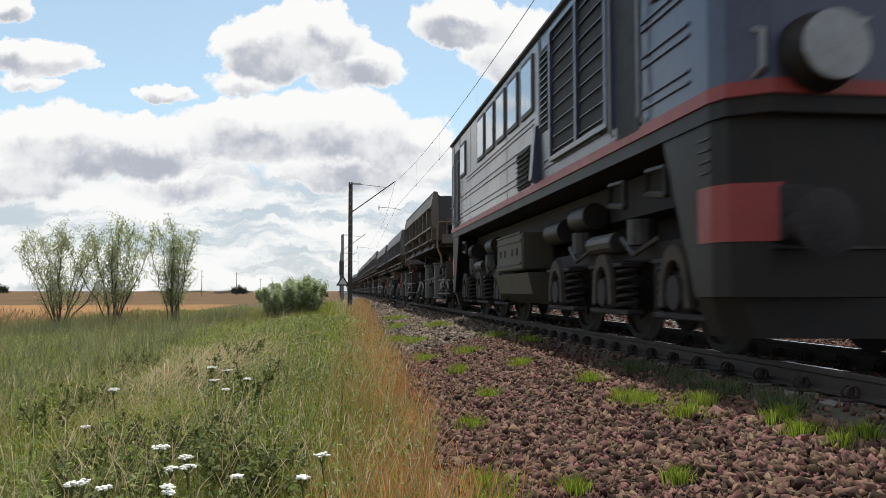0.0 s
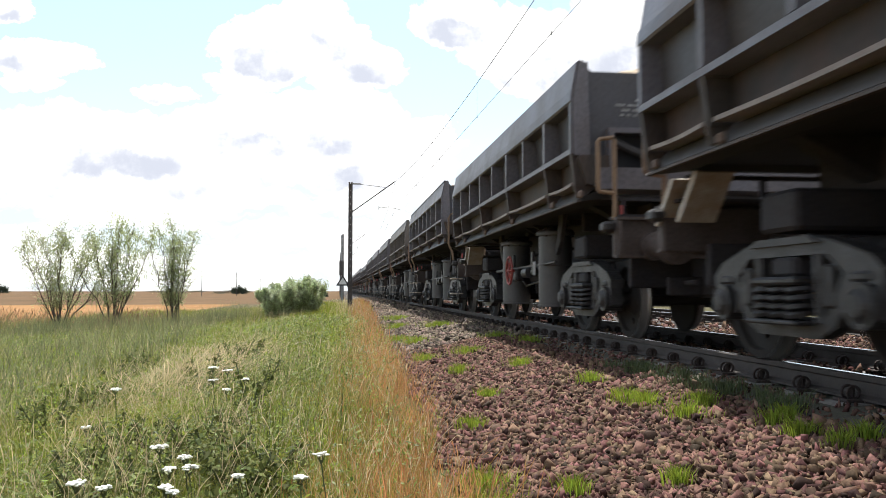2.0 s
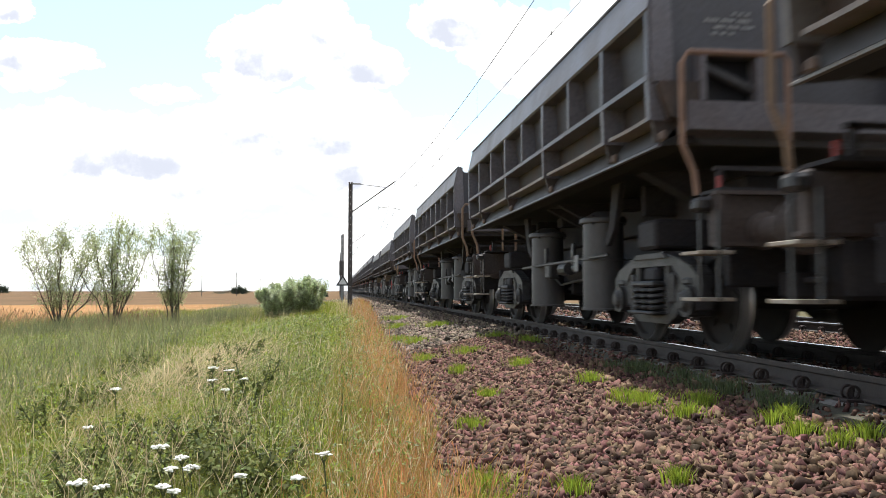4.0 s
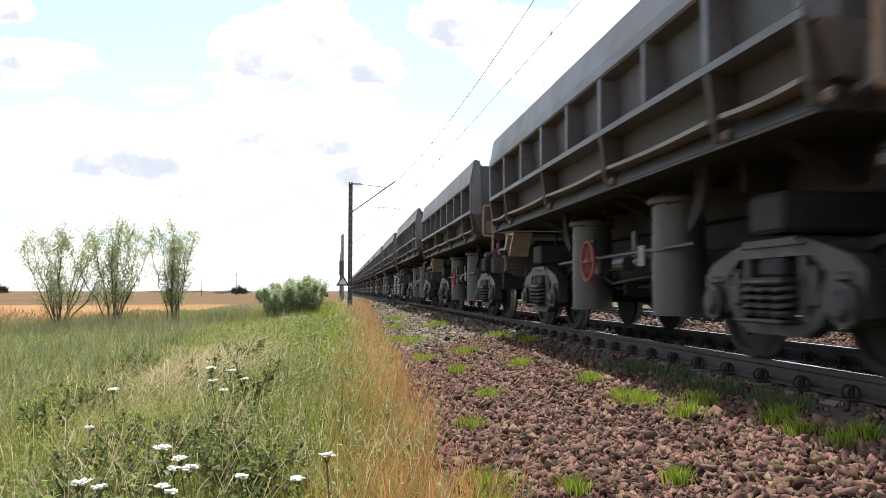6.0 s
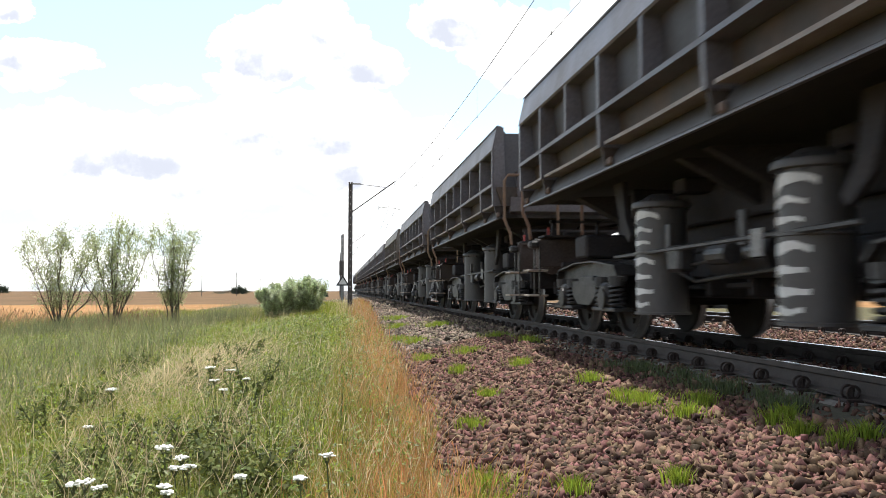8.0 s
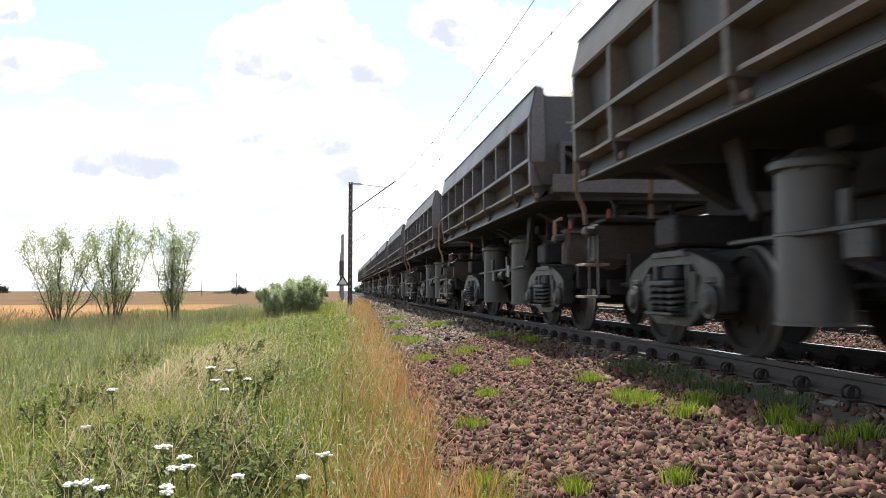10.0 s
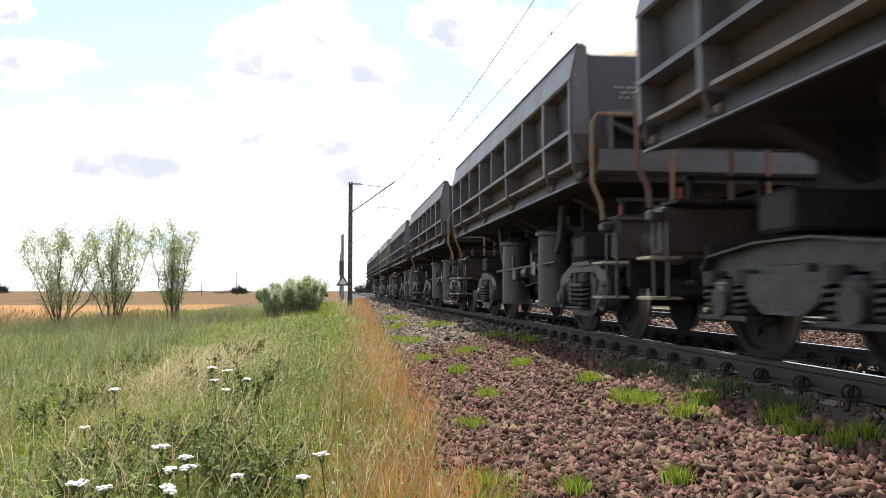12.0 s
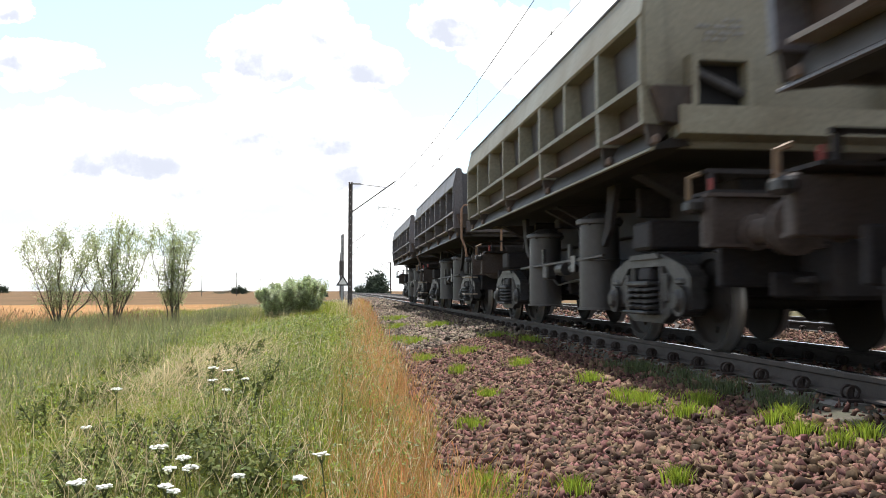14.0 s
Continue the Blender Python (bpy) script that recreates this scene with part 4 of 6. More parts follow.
def locomotive():
    """A six-axle diesel locomotive; -y is its leading end."""
    w = tagged(new("diesel_locomotive"), "blue six-axle diesel locomotive with red waist stripe and grey skirt", "locomotive")
    H, hw = 8.0, 1.42
    bm = bmesh.new()
    plan = [(-hw, -7.50), (-1.37, -7.70), (-1.1, -7.93), (1.1, -7.93), (1.37, -7.70), (hw, -7.50), (hw, 7.50), (1.37, 7.70), (1.1, 7.93), (-1.1, 7.93), (-1.37, 7.70), (-hw, 7.50)]
    prism(bm, plan, "z", 2.15, 3.2)
    prism(bm, [(-hw, -7.20), (-1.25, -7.45), (1.25, -7.45), (hw, -7.20), (hw, 7.55), (1.25, 7.75), (-1.25, 7.75), (-hw, 7.55)], "z", 3.2, 4.30)
    part("body", bm, L_BLUE, w, "weathered blue body sides")
    bm = bmesh.new()
    prism(bm, [(-1.44, 4.30), (-1.38, 4.42), (-1.0, 4.58), (0, 4.64), (1.0, 4.58), (1.38, 4.42), (1.44, 4.30)], "y", -7.35, 7.6)
    for y in (-5.0, -3.0, 0.5, 2.6, 4.6):
        box(bm, (0, y, 4.66), (1.0, 0.9, 0.12), bevel=0.03)
    part("roof", bm, L_ROOF, w, "dark curved roof")
    bm = bmesh.new()
    prism(bm, [(a * 1.012, b * 1.003) for a, b in plan], "z", 2.055, 2.165)
    part("waist_stripe", bm, L_STRIPE, w, "red waist stripe")
    bm = bmesh.new()
    prism(bm, [(a * 0.998, b * 0.999) for a, b in plan], "z", 1.92, 2.06)
    part("frame_skirt", bm, L_SKIRT, w, "dark grey frame skirt")
    # filler box, added to block the bright gap below the frame
    bm = bmesh.new()
    box(bm, (0, 0, 1.40), (0.9, 12.6, 1.0), bevel=0.03)
    part("main_frame", bm, M_UNDER, w, "black filler box added under the body")
    # ends: apron, beam, plough, lamps, buffers
    for q in (-1, 1):
        bm = bmesh.new()
        nose = [(-1.395, q * 7.20), (-1.395, q * 7.47), (-1.33, q * 7.64), (-1.05, q * 7.78), (1.05, q * 7.78), (1.33, q * 7.64), (1.395, q * 7.47), (1.395, q * 7.20)]
        prism(bm, nose, "z", 0.52, 1.925)
        part("apron", bm, L_SKIRT, w, "dark grey end apron")
        for s in (-1, 1):
            bm = bmesh.new()
            prism(bm, [(q * 6.50, 1.925), (q * 7.21, 1.925), (q * 7.21, 0.52), (q * 7.15, 0.52)], "x", s * 1.365 - 0.03, s * 1.365 + 0.03)
            part("side_apron", bm, L_SKIRT, w, "slanting dark side apron")
            bm = bmesh.new()
            prism(bm, [(s * 1.403, q * 7.24), (s * 1.403, q * 7.475), (s * 1.336, q * 7.648), (s * 0.98, q * 7.825), (s * 0.96, q * 7.70), (s * 1.30, q * 7.24)], "z", 0.95, 1.40)
            part("buffer_beam", bm, L_STRIPE, w, "red buffer beam")
            bm = bmesh.new()
            box(bm, (s * 0.86, q * 7.80, 1.16), (0.30, 0.08, 0.44), bevel=0.02)
            part("buffer_plate", bm, M_UNDER, w, "black buffer mounting plate")
            for k in range(4):
                bm = bmesh.new()
                box(bm, (s * 1.400, q * 7.36, 1.52 + 0.09 * k), (0.016, 0.20, 0.022), bevel=0.004)
                part("vent_slot", bm, M_CAST, w)
        bm = bmesh.new()
        prism(bm, [(-1.36, q * 7.10), (-1.36, q * 7.38), (-1.20, q * 7.62), (0, q * 7.80), (1.20, q * 7.62), (1.36, q * 7.38), (1.36, q * 7.10)], "z", 0.20, 0.515)
        for v in bm.verts:
            if v.co.z < 0.3:
                v.co.x *= 0.93
        part("plough", bm, L_SKIRT, w, "dark steel rail guard")
        bm = bmesh.new()
        rod(bm, (-1.1, q * 7.84, 0.90), (1.1, q * 7.84, 0.90), 0.018, 6)
        part("cross_pipe", bm, M_CAST, w, "thin worn pipe across the front")
        for s in (-1, 1):
            bm = bmesh.new()
            m = Matrix.Translation((s * 0.875, q * 7.66, 1.06)) @ Matrix.Rotation(-q * math.pi / 2, 4, "X")
            turned(bm, [(0.0, 0.0), (0.17, 0.0), (0.16, 0.05), (0.12, 0.06), (0.11, 0.32), (0.08, 0.33), (0.08, 0.50), (0.24, 0.53), (0.25, 0.56), (0.12, 0.60), (0.0, 0.61)], m, 24)
            part("buffer", bm, M_UNDER, w, "black round buffer", True)
            bm = bmesh.new()
            m = Matrix.Translation((s * 0.76, q * 7.93, 2.36)) @ Matrix.Rotation(-q * math.pi / 2, 4, "X")
            turned(bm, [(0.0, -0.05), (0.31, -0.05), (0.30, 0.10), (0.27, 0.20), (0.262, 0.26), (0.235, 0.27), (0.225, 0.215), (0.0, 0.21)], m, 32)
            lamp = part("headlamp", bm, L_SKIRT, w, "large round headlamp in a dark housing", True)
            bm = bmesh.new()
            turned(bm, [(0.0, 0.213), (0.225, 0.216), (0.205, 0.236), (0.17, 0.238), (0.14, 0.258), (0.10, 0.252), (0.06, 0.270), (0.0, 0.262)], m, 28)
            part("lens", bm, L_LAMP, lamp, "clear glass lens", True)
            bm = bmesh.new()
            turned(bm, [(0.236, 0.262), (0.262, 0.262), (0.258, 0.285), (0.24, 0.288)], m, 32)
            part("bezel", bm, M_ZINC, lamp, "bright metal bezel", True)
            bm = bmesh.new()
            tube(bm, [(s * 1.20, q * 7.84, 2.20), (s * 1.20, q * 7.96, 2.24), (s * 1.20, q * 7.96, 2.52), (s * 1.20, q * 7.84, 2.56)], 0.026, 6)
            part("handrail", bm, M_ZINC, w, "pale end handrail")
            bm = bmesh.new()
            box(bm, (s * 0.55, q * (7.465 if q < 0 else 7.765), 3.72), (0.85, 0.02, 0.7), bevel=0.008)
            part("windscreen", bm, L_GLASS, w, "dark windscreen pane")
            bm = bmesh.new()
            prism(bm, [(s * 0.95, 2.17), (s * 0.80, 2.17), (s * 0.30, 2.66), (s * 0.45, 2.66)], "y", min(q * 7.92, q * 7.938), max(q * 7.92, q * 7.938))
            part("chevron_band", bm, M_FADED, w, "pale chevron band on the nose")
    # sides
    for s in (-1, 1):
        x = s * hw
        # overlay that carries the painted reflection along the engine room
        bm = bmesh.new()
        box(bm, (x + s * 0.001, 2.05, 3.22), (0.010, 7.9, 2.10))
        part("engine_room_panel", bm, L_SIDE, w, "engine room side with a pale sky reflection in its colour")
        for y in (-1.22, -0.15, 0.90, 1.95, 3.00):
            bm = bmesh.new()
            box(bm, (x + s * 0.012, y, 3.72), (0.05, 0.80, 0.90), bevel=0.01)
            fr = part("window", bm, L_ROOF, w, "body side window")
            bm = bmesh.new()
            box(bm, (x + s * 0.030, y, 3.72), (0.02, 0.66, 0.76), bevel=0.005)
            part("pane", bm, L_GLASS, fr, "reflecting pane")
        for y in (5.5, -6.75):
            bm = bmesh.new()
            box(bm, (x + s * 0.012, y, 3.66), (0.05, 0.78, 0.80), bevel=0.01)
            fr = part("window", bm, L_ROOF, w, "cab side window")
            bm = bmesh.new()
            box(bm, (x + s * 0.03, y, 3.66), (0.02, 0.64, 0.66), bevel=0.005)
            part("pane", bm, L_GLASS, fr)
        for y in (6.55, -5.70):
            # flat panel; the depth of the doorway is only painted shade
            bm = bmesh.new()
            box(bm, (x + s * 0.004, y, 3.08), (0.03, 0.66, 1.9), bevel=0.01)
            door = part("cab_door", bm, L_DARK, w, "cab doorway as a flat panel, its recess shade painted near-black")
            for a in (-0.42, 0.42):
                bm = bmesh.new()
                tube(bm, [(x + s * 0.02, y + a, 2.2), (x + s * 0.06, y + a, 2.25), (x + s * 0.06, y + a, 3.7), (x + s * 0.02, y + a, 3.75)], 0.018, 6)
                part("handrail", bm, M_ZINC, door)
        bm = bmesh.new()
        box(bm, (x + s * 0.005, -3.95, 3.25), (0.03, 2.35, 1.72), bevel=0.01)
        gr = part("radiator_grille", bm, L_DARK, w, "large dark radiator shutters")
        for i in range(9):
            bm = bmesh.new()
            z = 2.48 + i * 0.19
            prism(bm, [(x + s * 0.012, z - 0.010), (x + s * 0.05, z - 0.022), (x + s * 0.05, z - 0.014), (x + s * 0.012, z + 0.006)], "y", -5.1, -2.8)
            part("slat", bm, L_BLUE, gr)
        bm = bmesh.new()
        for y in (-5.14, -4.0, -2.76):
            box(bm, (x + s * 0.035, y, 3.25), (0.07, 0.07, 1.76))
        for z in (2.36, 4.13):
            box(bm, (x + s * 0.035, -3.95, z), (0.07, 2.45, 0.06))
        part("grille_frame", bm, L_BLUE, gr)
        bm = bmesh.new()
        box(bm, (x + s * 0.005, -2.35, 3.45), (0.03, 0.55, 1.2), bevel=0.01)
        gr = part("louvre_panel", bm, L_DARK, w, "dark louvre panel")
        bm = bmesh.new()
        louvre(bm, x + s * 0.02, -2.6, -2.1, 2.9, 4.0, 12)
        part("slats", bm, L_BLUE, gr)
        bm = bmesh.new()
        box(bm, (x + s * 0.01, -0.95, 2.50), (0.04, 0.85, 0.64), bevel=0.02)
        gr = part("vent", bm, L_DARK, w, "small square air vent")
        bm = bmesh.new()
        louvre(bm, x + s * 0.03, -1.34, -0.56, 2.22, 2.78, 7)
        part("slats", bm, L_SKIRT, gr)
        bm = bmesh.new()
        prism(bm, [(x, 2.15), (x + s * 0.12, 2.20), (x + s * 0.05, 3.0), (x, 3.0)], "y", -1.9, -1.72)
        part("downpipe", bm, L_BLUE, w, "blue pipe cover")
        # long pressed beads
        for z in (2.32, 2.42, 2.72, 2.82, 3.08, 3.16):
            runs = [(-0.4, 4.3), (4.5, 6.0), (7.15, 7.5)] if z < 3 else [(-1.6, 5.0)]
            runs += [(-7.15, -6.1)] + ([(-4.8, -2.2)] if z < 2.6 else [])
            for y0, y1 in runs:
                bm = bmesh.new()
                prism(bm, [(x, z - 0.018), (x + s * 0.022, z - 0.012), (x + s * 0.022, z + 0.006), (x, z + 0.018)], "y", y0, y1)
                part("pressed_bead", bm, L_BLUE, w)
        for y in (-6.0, -2.0, 0.4, 4.42, 6.05, 7.1):
            bm = bmesh.new()
            box(bm, (x + s * 0.003, y, 3.2), (0.012, 0.03, 2.1))
            part("panel_seam", bm, L_SKIRT, w)
        bm = bmesh.new()
        tube(bm, [(x + s * 0.03, -7.2, 4.34), (x + s * 0.03, 7.55, 4.34)], 0.03, 6)
        part("gutter", bm, L_ROOF, w)
        bm = bmesh.new()
        for i in range(26):
            y = -6.2 + i * 0.5
            rod(bm, (x - s * 0.25, y, 4.5), (x - s * 0.25, y, 4.66), 0.012, 5)
        tube(bm, [(x - s * 0.25, -6.2, 4.66), (x - s * 0.25, 6.3, 4.66)], 0.012, 5)
        part("roof_rail", bm, L_ROOF, w)
        # below the frame: battery boxes, tank, air reservoirs, pipes
        bm = bmesh.new()
        box(bm, (s * 1.12, 0.45, 1.22), (0.55, 2.1, 0.62), bevel=0.03)
        for z in (1.02, 1.40, 1.52):
            box(bm, (s * 1.40, 0.45, z), (0.03, 2.0, 0.03))
        for y in (-0.25, 0.15, 0.75, 1.15):
            box(bm, (s * 1.40, y, 1.22), (0.03, 0.05, 0.12))
        part("battery_box", bm, L_TANK, w, "grey battery box with hinged covers")
        bm = bmesh.new()
        prism(bm, [(s * 1.38, 0.86), (s * 1.30, 0.52), (s * 1.05, 0.36), (0, 0.36), (0, 0.86)], "y", -0.95, 1.75)
        part("fuel_tank", bm, L_TANK, w, "yellowish grey fuel tank")
        for y, ln, zz in ((-3.2, 0.7, 1.52), (-1.9, 0.8, 1.42), (3.2, 0.7, 1.5), (5.6, 0.5, 1.5)):
            bm = bmesh.new()
            rod(bm, (s * 1.1, y - ln / 2, zz), (s * 1.1, y + ln / 2, zz), 0.17, 16)
            part("air_reservoir", bm, L_SKIRT, w, "grey air reservoir", True)
        for y in (-5.2, -6.3, 5.6):
            bm = bmesh.new()
            pts = [(s * 1.38, y - 0.24, 1.44), (s * 1.38, y + 0.24, 1.50), (s * 1.38, y + 0.22, 1.72), (s * 1.38, y - 0.22, 1.70), (s * 1.38, y - 0.24, 1.44)]
            tube(bm, pts, 0.035, 6)
            part("foot_stirrup", bm, L_SKIRT, w, "grey step stirrup")
    bm = bmesh.new()
    box(bm, (0, 0, 1.66), (1.8, 13.4, 0.46))
    part("main_frame", bm, M_UNDER, w, "black main frame")
    for q in (-1, 1):
        bm = bmesh.new()
        for s in (-1, 1):
            box(bm, (s * 0.98, 0, 0.98), (0.16, 5.6, 0.20), bevel=0.03)
        box(bm, (0, 1.05, 0.85), (1.9, 0.4, 0.25)), box(bm, (0, -1.05, 0.85), (1.9, 0.4, 0.25))
        b = part("bogie", bm, M_UNDER, w, "three-axle locomotive bogie")
        b.location = (0, q * 4.28, 0)
        for k in (-1, 0, 1):
            WHEELS.append((wheelset(b, k * 2.1, 0.525), 0.525))
            for s in (-1, 1):
                bm = bmesh.new()
                box(bm, (s * 1.10, k * 2.1, 0.55), (0.22, 0.46, 0.40), bevel=0.05)
                rod(bm, (s * 1.10, k * 2.1, 0.55), (s * 1.27, k * 2.1, 0.55), 0.16, 16)
                box(bm, (s * 1.10, k * 2.1, 0.33), (0.20, 1.35, 0.06), bevel=0.015)
                part("axle_box", bm, M_UNDER, b, "dark cast axle box")
                bm = bmesh.new()
                arch = [(k * 2.1 + 0.33 * math.cos(a), 0.60 + 0.40 * math.sin(a)) for a in np.linspace(0, math.pi, 13)]
                inner = [(k * 2.1 + 0.23 * math.cos(a), 0.58 + 0.28 * math.sin(a)) for a in np.linspace(math.pi, 0, 13)]
                prism(bm, [(k * 2.1 + 0.36, 0.42)] + arch + [(k * 2.1 - 0.36, 0.42), (k * 2.1 - 0.24, 0.42)] + inner + [(k * 2.1 + 0.24, 0.42)], "x", s * 1.24 - 0.03, s * 1.24 + 0.03)
                part("pedestal", bm, L_PEDESTAL, b, "dusty brown cast pedestal arch")
                for d in (-0.46, 0.46):
                    bm = bmesh.new()
                    coil(bm, (s * 1.10, k * 2.1 + d, 0.37), 0.115, 0.46, 5, 0.024, 12)
                    box(bm, (s * 1.10, k * 2.1 + d, 0.86), (0.28, 0.28, 0.05), bevel=0.01)
                    part("coil_spring", bm, M_UNDER, b, "dark coil spring")
        for s in (-1, 1):
            bm = bmesh.new()
            for y in (-1.05, 1.05):
                rod(bm, (s * 1.15, y, 1.05), (s * 1.15, y, 1.32), 0.16, 12)
                tube(bm, [(s * 1.2, y - 0.6, 1.1), (s * 1.25, y, 0.95), (s * 1.2, y + 0.5, 1.15)], 0.03, 6)
            rod(bm, (s * 1.18, -0.4, 1.12), (s * 1.18, 0.5, 1.12), 0.12, 12)
            part("brake_cylinder", bm, M_CAST, b, "brake cylinders and rigging")
    return w


def build_train():
    loco = locomotive()
    TRAIN.append((loco, LOCO_Y))
    kinds = [dump_wagon(GREY_B, 0, 0.10), dump_wagon(GREY_A, 1, 0.24), dump_wagon(GREY_C, 2, 0.22), dump_wagon(GREY_A, 3, 0.20, sprung_bogie), dump_wagon(GREY_A, 0, 0.30), dump_wagon(GREY_A, 0, 0.16, sprung_bogie), dump_wagon(GREY_A, 4, 0.26)]
    order = [0, 1, 1, 4, 0, 4, 4, 5, 1, 1, 6, 3, 5, 4, 0, 6, 5, 5, 4, 4, 6, 2, 4, 6]
    used = set()
    for i, k in enumerate(order):
        src = kinds[k]
        w = src if k not in used else copy_thing(src, Matrix())
        if k in used:
            for o in w.children_recursive:
                if o.name.startswith("wheelset"):
                    WHEELS.append((o, 0.475))
        used.add(k)
        TRAIN.append((w, FIRST_Y + PITCH * i))


# ---- line-side things ----
def build_masts():
    m = tagged(new("catenary_mast"), "dark concrete catenary mast with cantilever arm", "catenary mast", "masts along the line")
    for s in (-1, 1):
        bm = bmesh.new()
        prism(bm, [(s * 0.155, -0.10), (s * 0.155, 0.10), (s * 0.026, 0.10), (s * 0.026, -0.10)], "z", -1.0, 7.65)
        for v in bm.verts:
            if v.co.z > 7:
                v.co.x *= 0.85
        part("leg", bm, M_MAST, m, "weathered dark mast leg")
    bm = bmesh.new()
    for k in range(19):
        box(bm, (0, 0, -0.75 + k * 0.45), (0.06, 0.16, 0.405))
    tagged(part("battens", bm, M_MAST, m), kind="stuff")
    bm = bmesh.new()
    rod(bm, (0.1, 0, 5.70), (2.9, 0, 7.75), 0.035, 8)
    rod(bm, (0.1, 0, 7.58), (2.3, 0, 7.35), 0.02, 6)
    rod(bm, (0.12, 0, 7.55), (0.7, 0, 7.55), 0.045, 8)
    part("cantilever", bm, M_WIRE, m, "steel cantilever arm")
    bm = bmesh.new()
    tube(bm, [(1.85, 0, 6.05), (2.9, 0, 5.98), (3.3, 0, 5.86)], 0.022, 6)
    tube(bm, [(1.85, 0, 6.15), (1.85, 0, 5.85)], 0.03, 6)
    part("register_arm", bm, M_ZINC, m, "register arm")
    m.matrix_basis = pose(0.72, 54.0, 0)
    for x, y in ((0.45, 104.0), (0.35, 154.0), (0.3, 204.0), (0.72, -46.0)):
        copy_thing(m, pose(x, y, 0))
    for y in (54.0, 104.0, 154.0, 204.0):
        copy_thing(m, pose(12.6, y, 0, 0, 0, 180))
    w = tagged(new("overhead_wires"), "catenary and contact wires above the track", "overhead wires", kind="structure")
    for cx, swing in ((TRACK, 1), (TRACK2, -1)):
        for k in range(-1, 5):
            y0, y1 = 4.0 + 50 * k, 54.0 + 50 * k
            a = swing * (0.25 if k % 2 == 0 else -0.70)
            b = swing * (-0.70 if k % 2 == 0 else 0.25)
            bm = bmesh.new()
            pts = [(cx + a + (b - a) * i / 12, y0 + (y1 - y0) * i / 12, 7.72 - 0.78 * (1 - (2 * i / 12 - 1) ** 2)) for i in range(13)]
            tube(bm, pts, 0.009, 5)
            part("catenary_wire", bm, M_WIRE, w)
            bm = bmesh.new()
            rod(bm, (cx + a + 0.02, y0, 5.9), (cx + b * 1.1, y1, 5.9), 0.0065, 5)
            part("contact_wire", bm, M_WIRE, w)
            for i in range(1, 12, 2):
                bm = bmesh.new()
                c = a + (b - a) * i / 12
                rod(bm, (cx + c, pts[i][1], 5.9), pts[i], 0.0018, 4)
                rod(bm, (cx + c, pts[i][1], 5.88), (cx + c, pts[i][1], 5.95), 0.014, 5)
                part("dropper", bm, M_WIRE, w)
    # signal and warning sign beyond the mast
    g = tagged(new("railway_signal"), "grey signal post with dark lamp box", "railway signal")
    bm = bmesh.new()
    rod(bm, (0, 0, -1.0), (0, 0, 7.0), 0.09, 10)
    part("post", bm, M_ZINC, g)
    bm = bmesh.new()
    box(bm, (0, -0.15, 3.2), (0.55, 0.35, 1.7), bevel=0.08)
    part("lamp_box", bm, M_MAST, g)
    bm = bmesh.new()
    for k in range(14):
        box(bm, (0, 0.25, -0.3 + k * 0.35), (0.35, 0.03, 0.03))
    for x in (-0.18, 0.18):
        box(bm, (x, 0.25, 2.0), (0.03, 0.03, 5.0))
    part("ladder", bm, M_ZINC, g)
    g.matrix_basis = pose(0.30, 96.0, 0)
    g = tagged(new("warning_sign"), "white triangular trackside sign with black border", "sign")
    bm = bmesh.new()
    rod(bm, (0, 0.03, -1.2), (0, 0.03, 1.3), 0.035, 8)
    part("post", bm, M_ZINC, g)
    bm = bmesh.new()
    prism(bm, [(-0.55, 0.95), (0.55, 0.95), (0, 1.85)], "y", -0.01, 0.01)
    face = part("border", bm, M_BLACK, g)
    bm = bmesh.new()
    prism(bm, [(-0.36, 1.06), (0.36, 1.06), (0, 1.64)], "y", -0.016, -0.0101)
    part("plate", bm, M_WHITE, face, "white face")
    g.matrix_basis = pose(0.32, 70.0, 0.05)


# ---- plants ----
def blades(name, mat, xy, height, width, lean, seed, shape=((0, 1), (0.4, 0.8), (0.75, 0.5), (1, 0.12)), wind=0.06):
    """Grass: each blade a bent strip; shape gives its width along its length."""
    r = np.random.RandomState(seed)
    n = len(xy)
    h = height * r.uniform(0.5, 1.15, n) * (0.7 + 0.6 * wave(xy[:, 0], xy[:, 1], 2.1, seed % 5))
    a = r.uniform(0, math.tau, n)
    ln = lean * h * r.uniform(0.2, 1.4, n)
    b = r.uniform(0, math.tau, n)
    dx, dy = np.cos(b) * ln + wind * h, np.sin(b) * ln
    z0 = ground_height(xy[:, 0], xy[:, 1]) - 0.02
    V = []
    for f, wd in shape:
        bend = f ** 1.8
        cx, cy, cz = xy[:, 0] + dx * bend, xy[:, 1] + dy * bend, z0 + h * (f - 0.25 * bend * lean * f)
        wx, wy = np.cos(a + 0.6 * f) * width * wd / 2, np.sin(a + 0.6 * f) * width * wd / 2
        V.append(np.stack([cx - wx, cy - wy, cz], -1))
        V.append(np.stack([cx + wx, cy + wy, cz], -1))
    V = np.stack(V, 1)
    segs = len(shape) - 1
    base = np.arange(n)[:, None] * 2 * (segs + 1)
    F = np.concatenate([base + np.array([2 * k, 2 * k + 1, 2 * k + 3, 2 * k + 2])[None, :] for k in range(segs)], 0)
    return raw(name, V.reshape(-1, 3), F, mat)


def scatter(n, x0, x1, y0, y1, seed, keep=None):
    r = np.random.RandomState(seed)
    p = np.stack([r.uniform(x0, x1, n), r.uniform(y0, y1, n)], -1)
    if keep is not None:
        p = p[r.uniform(0, 1, n) < keep(p[:, 0], p[:, 1])]
    return p


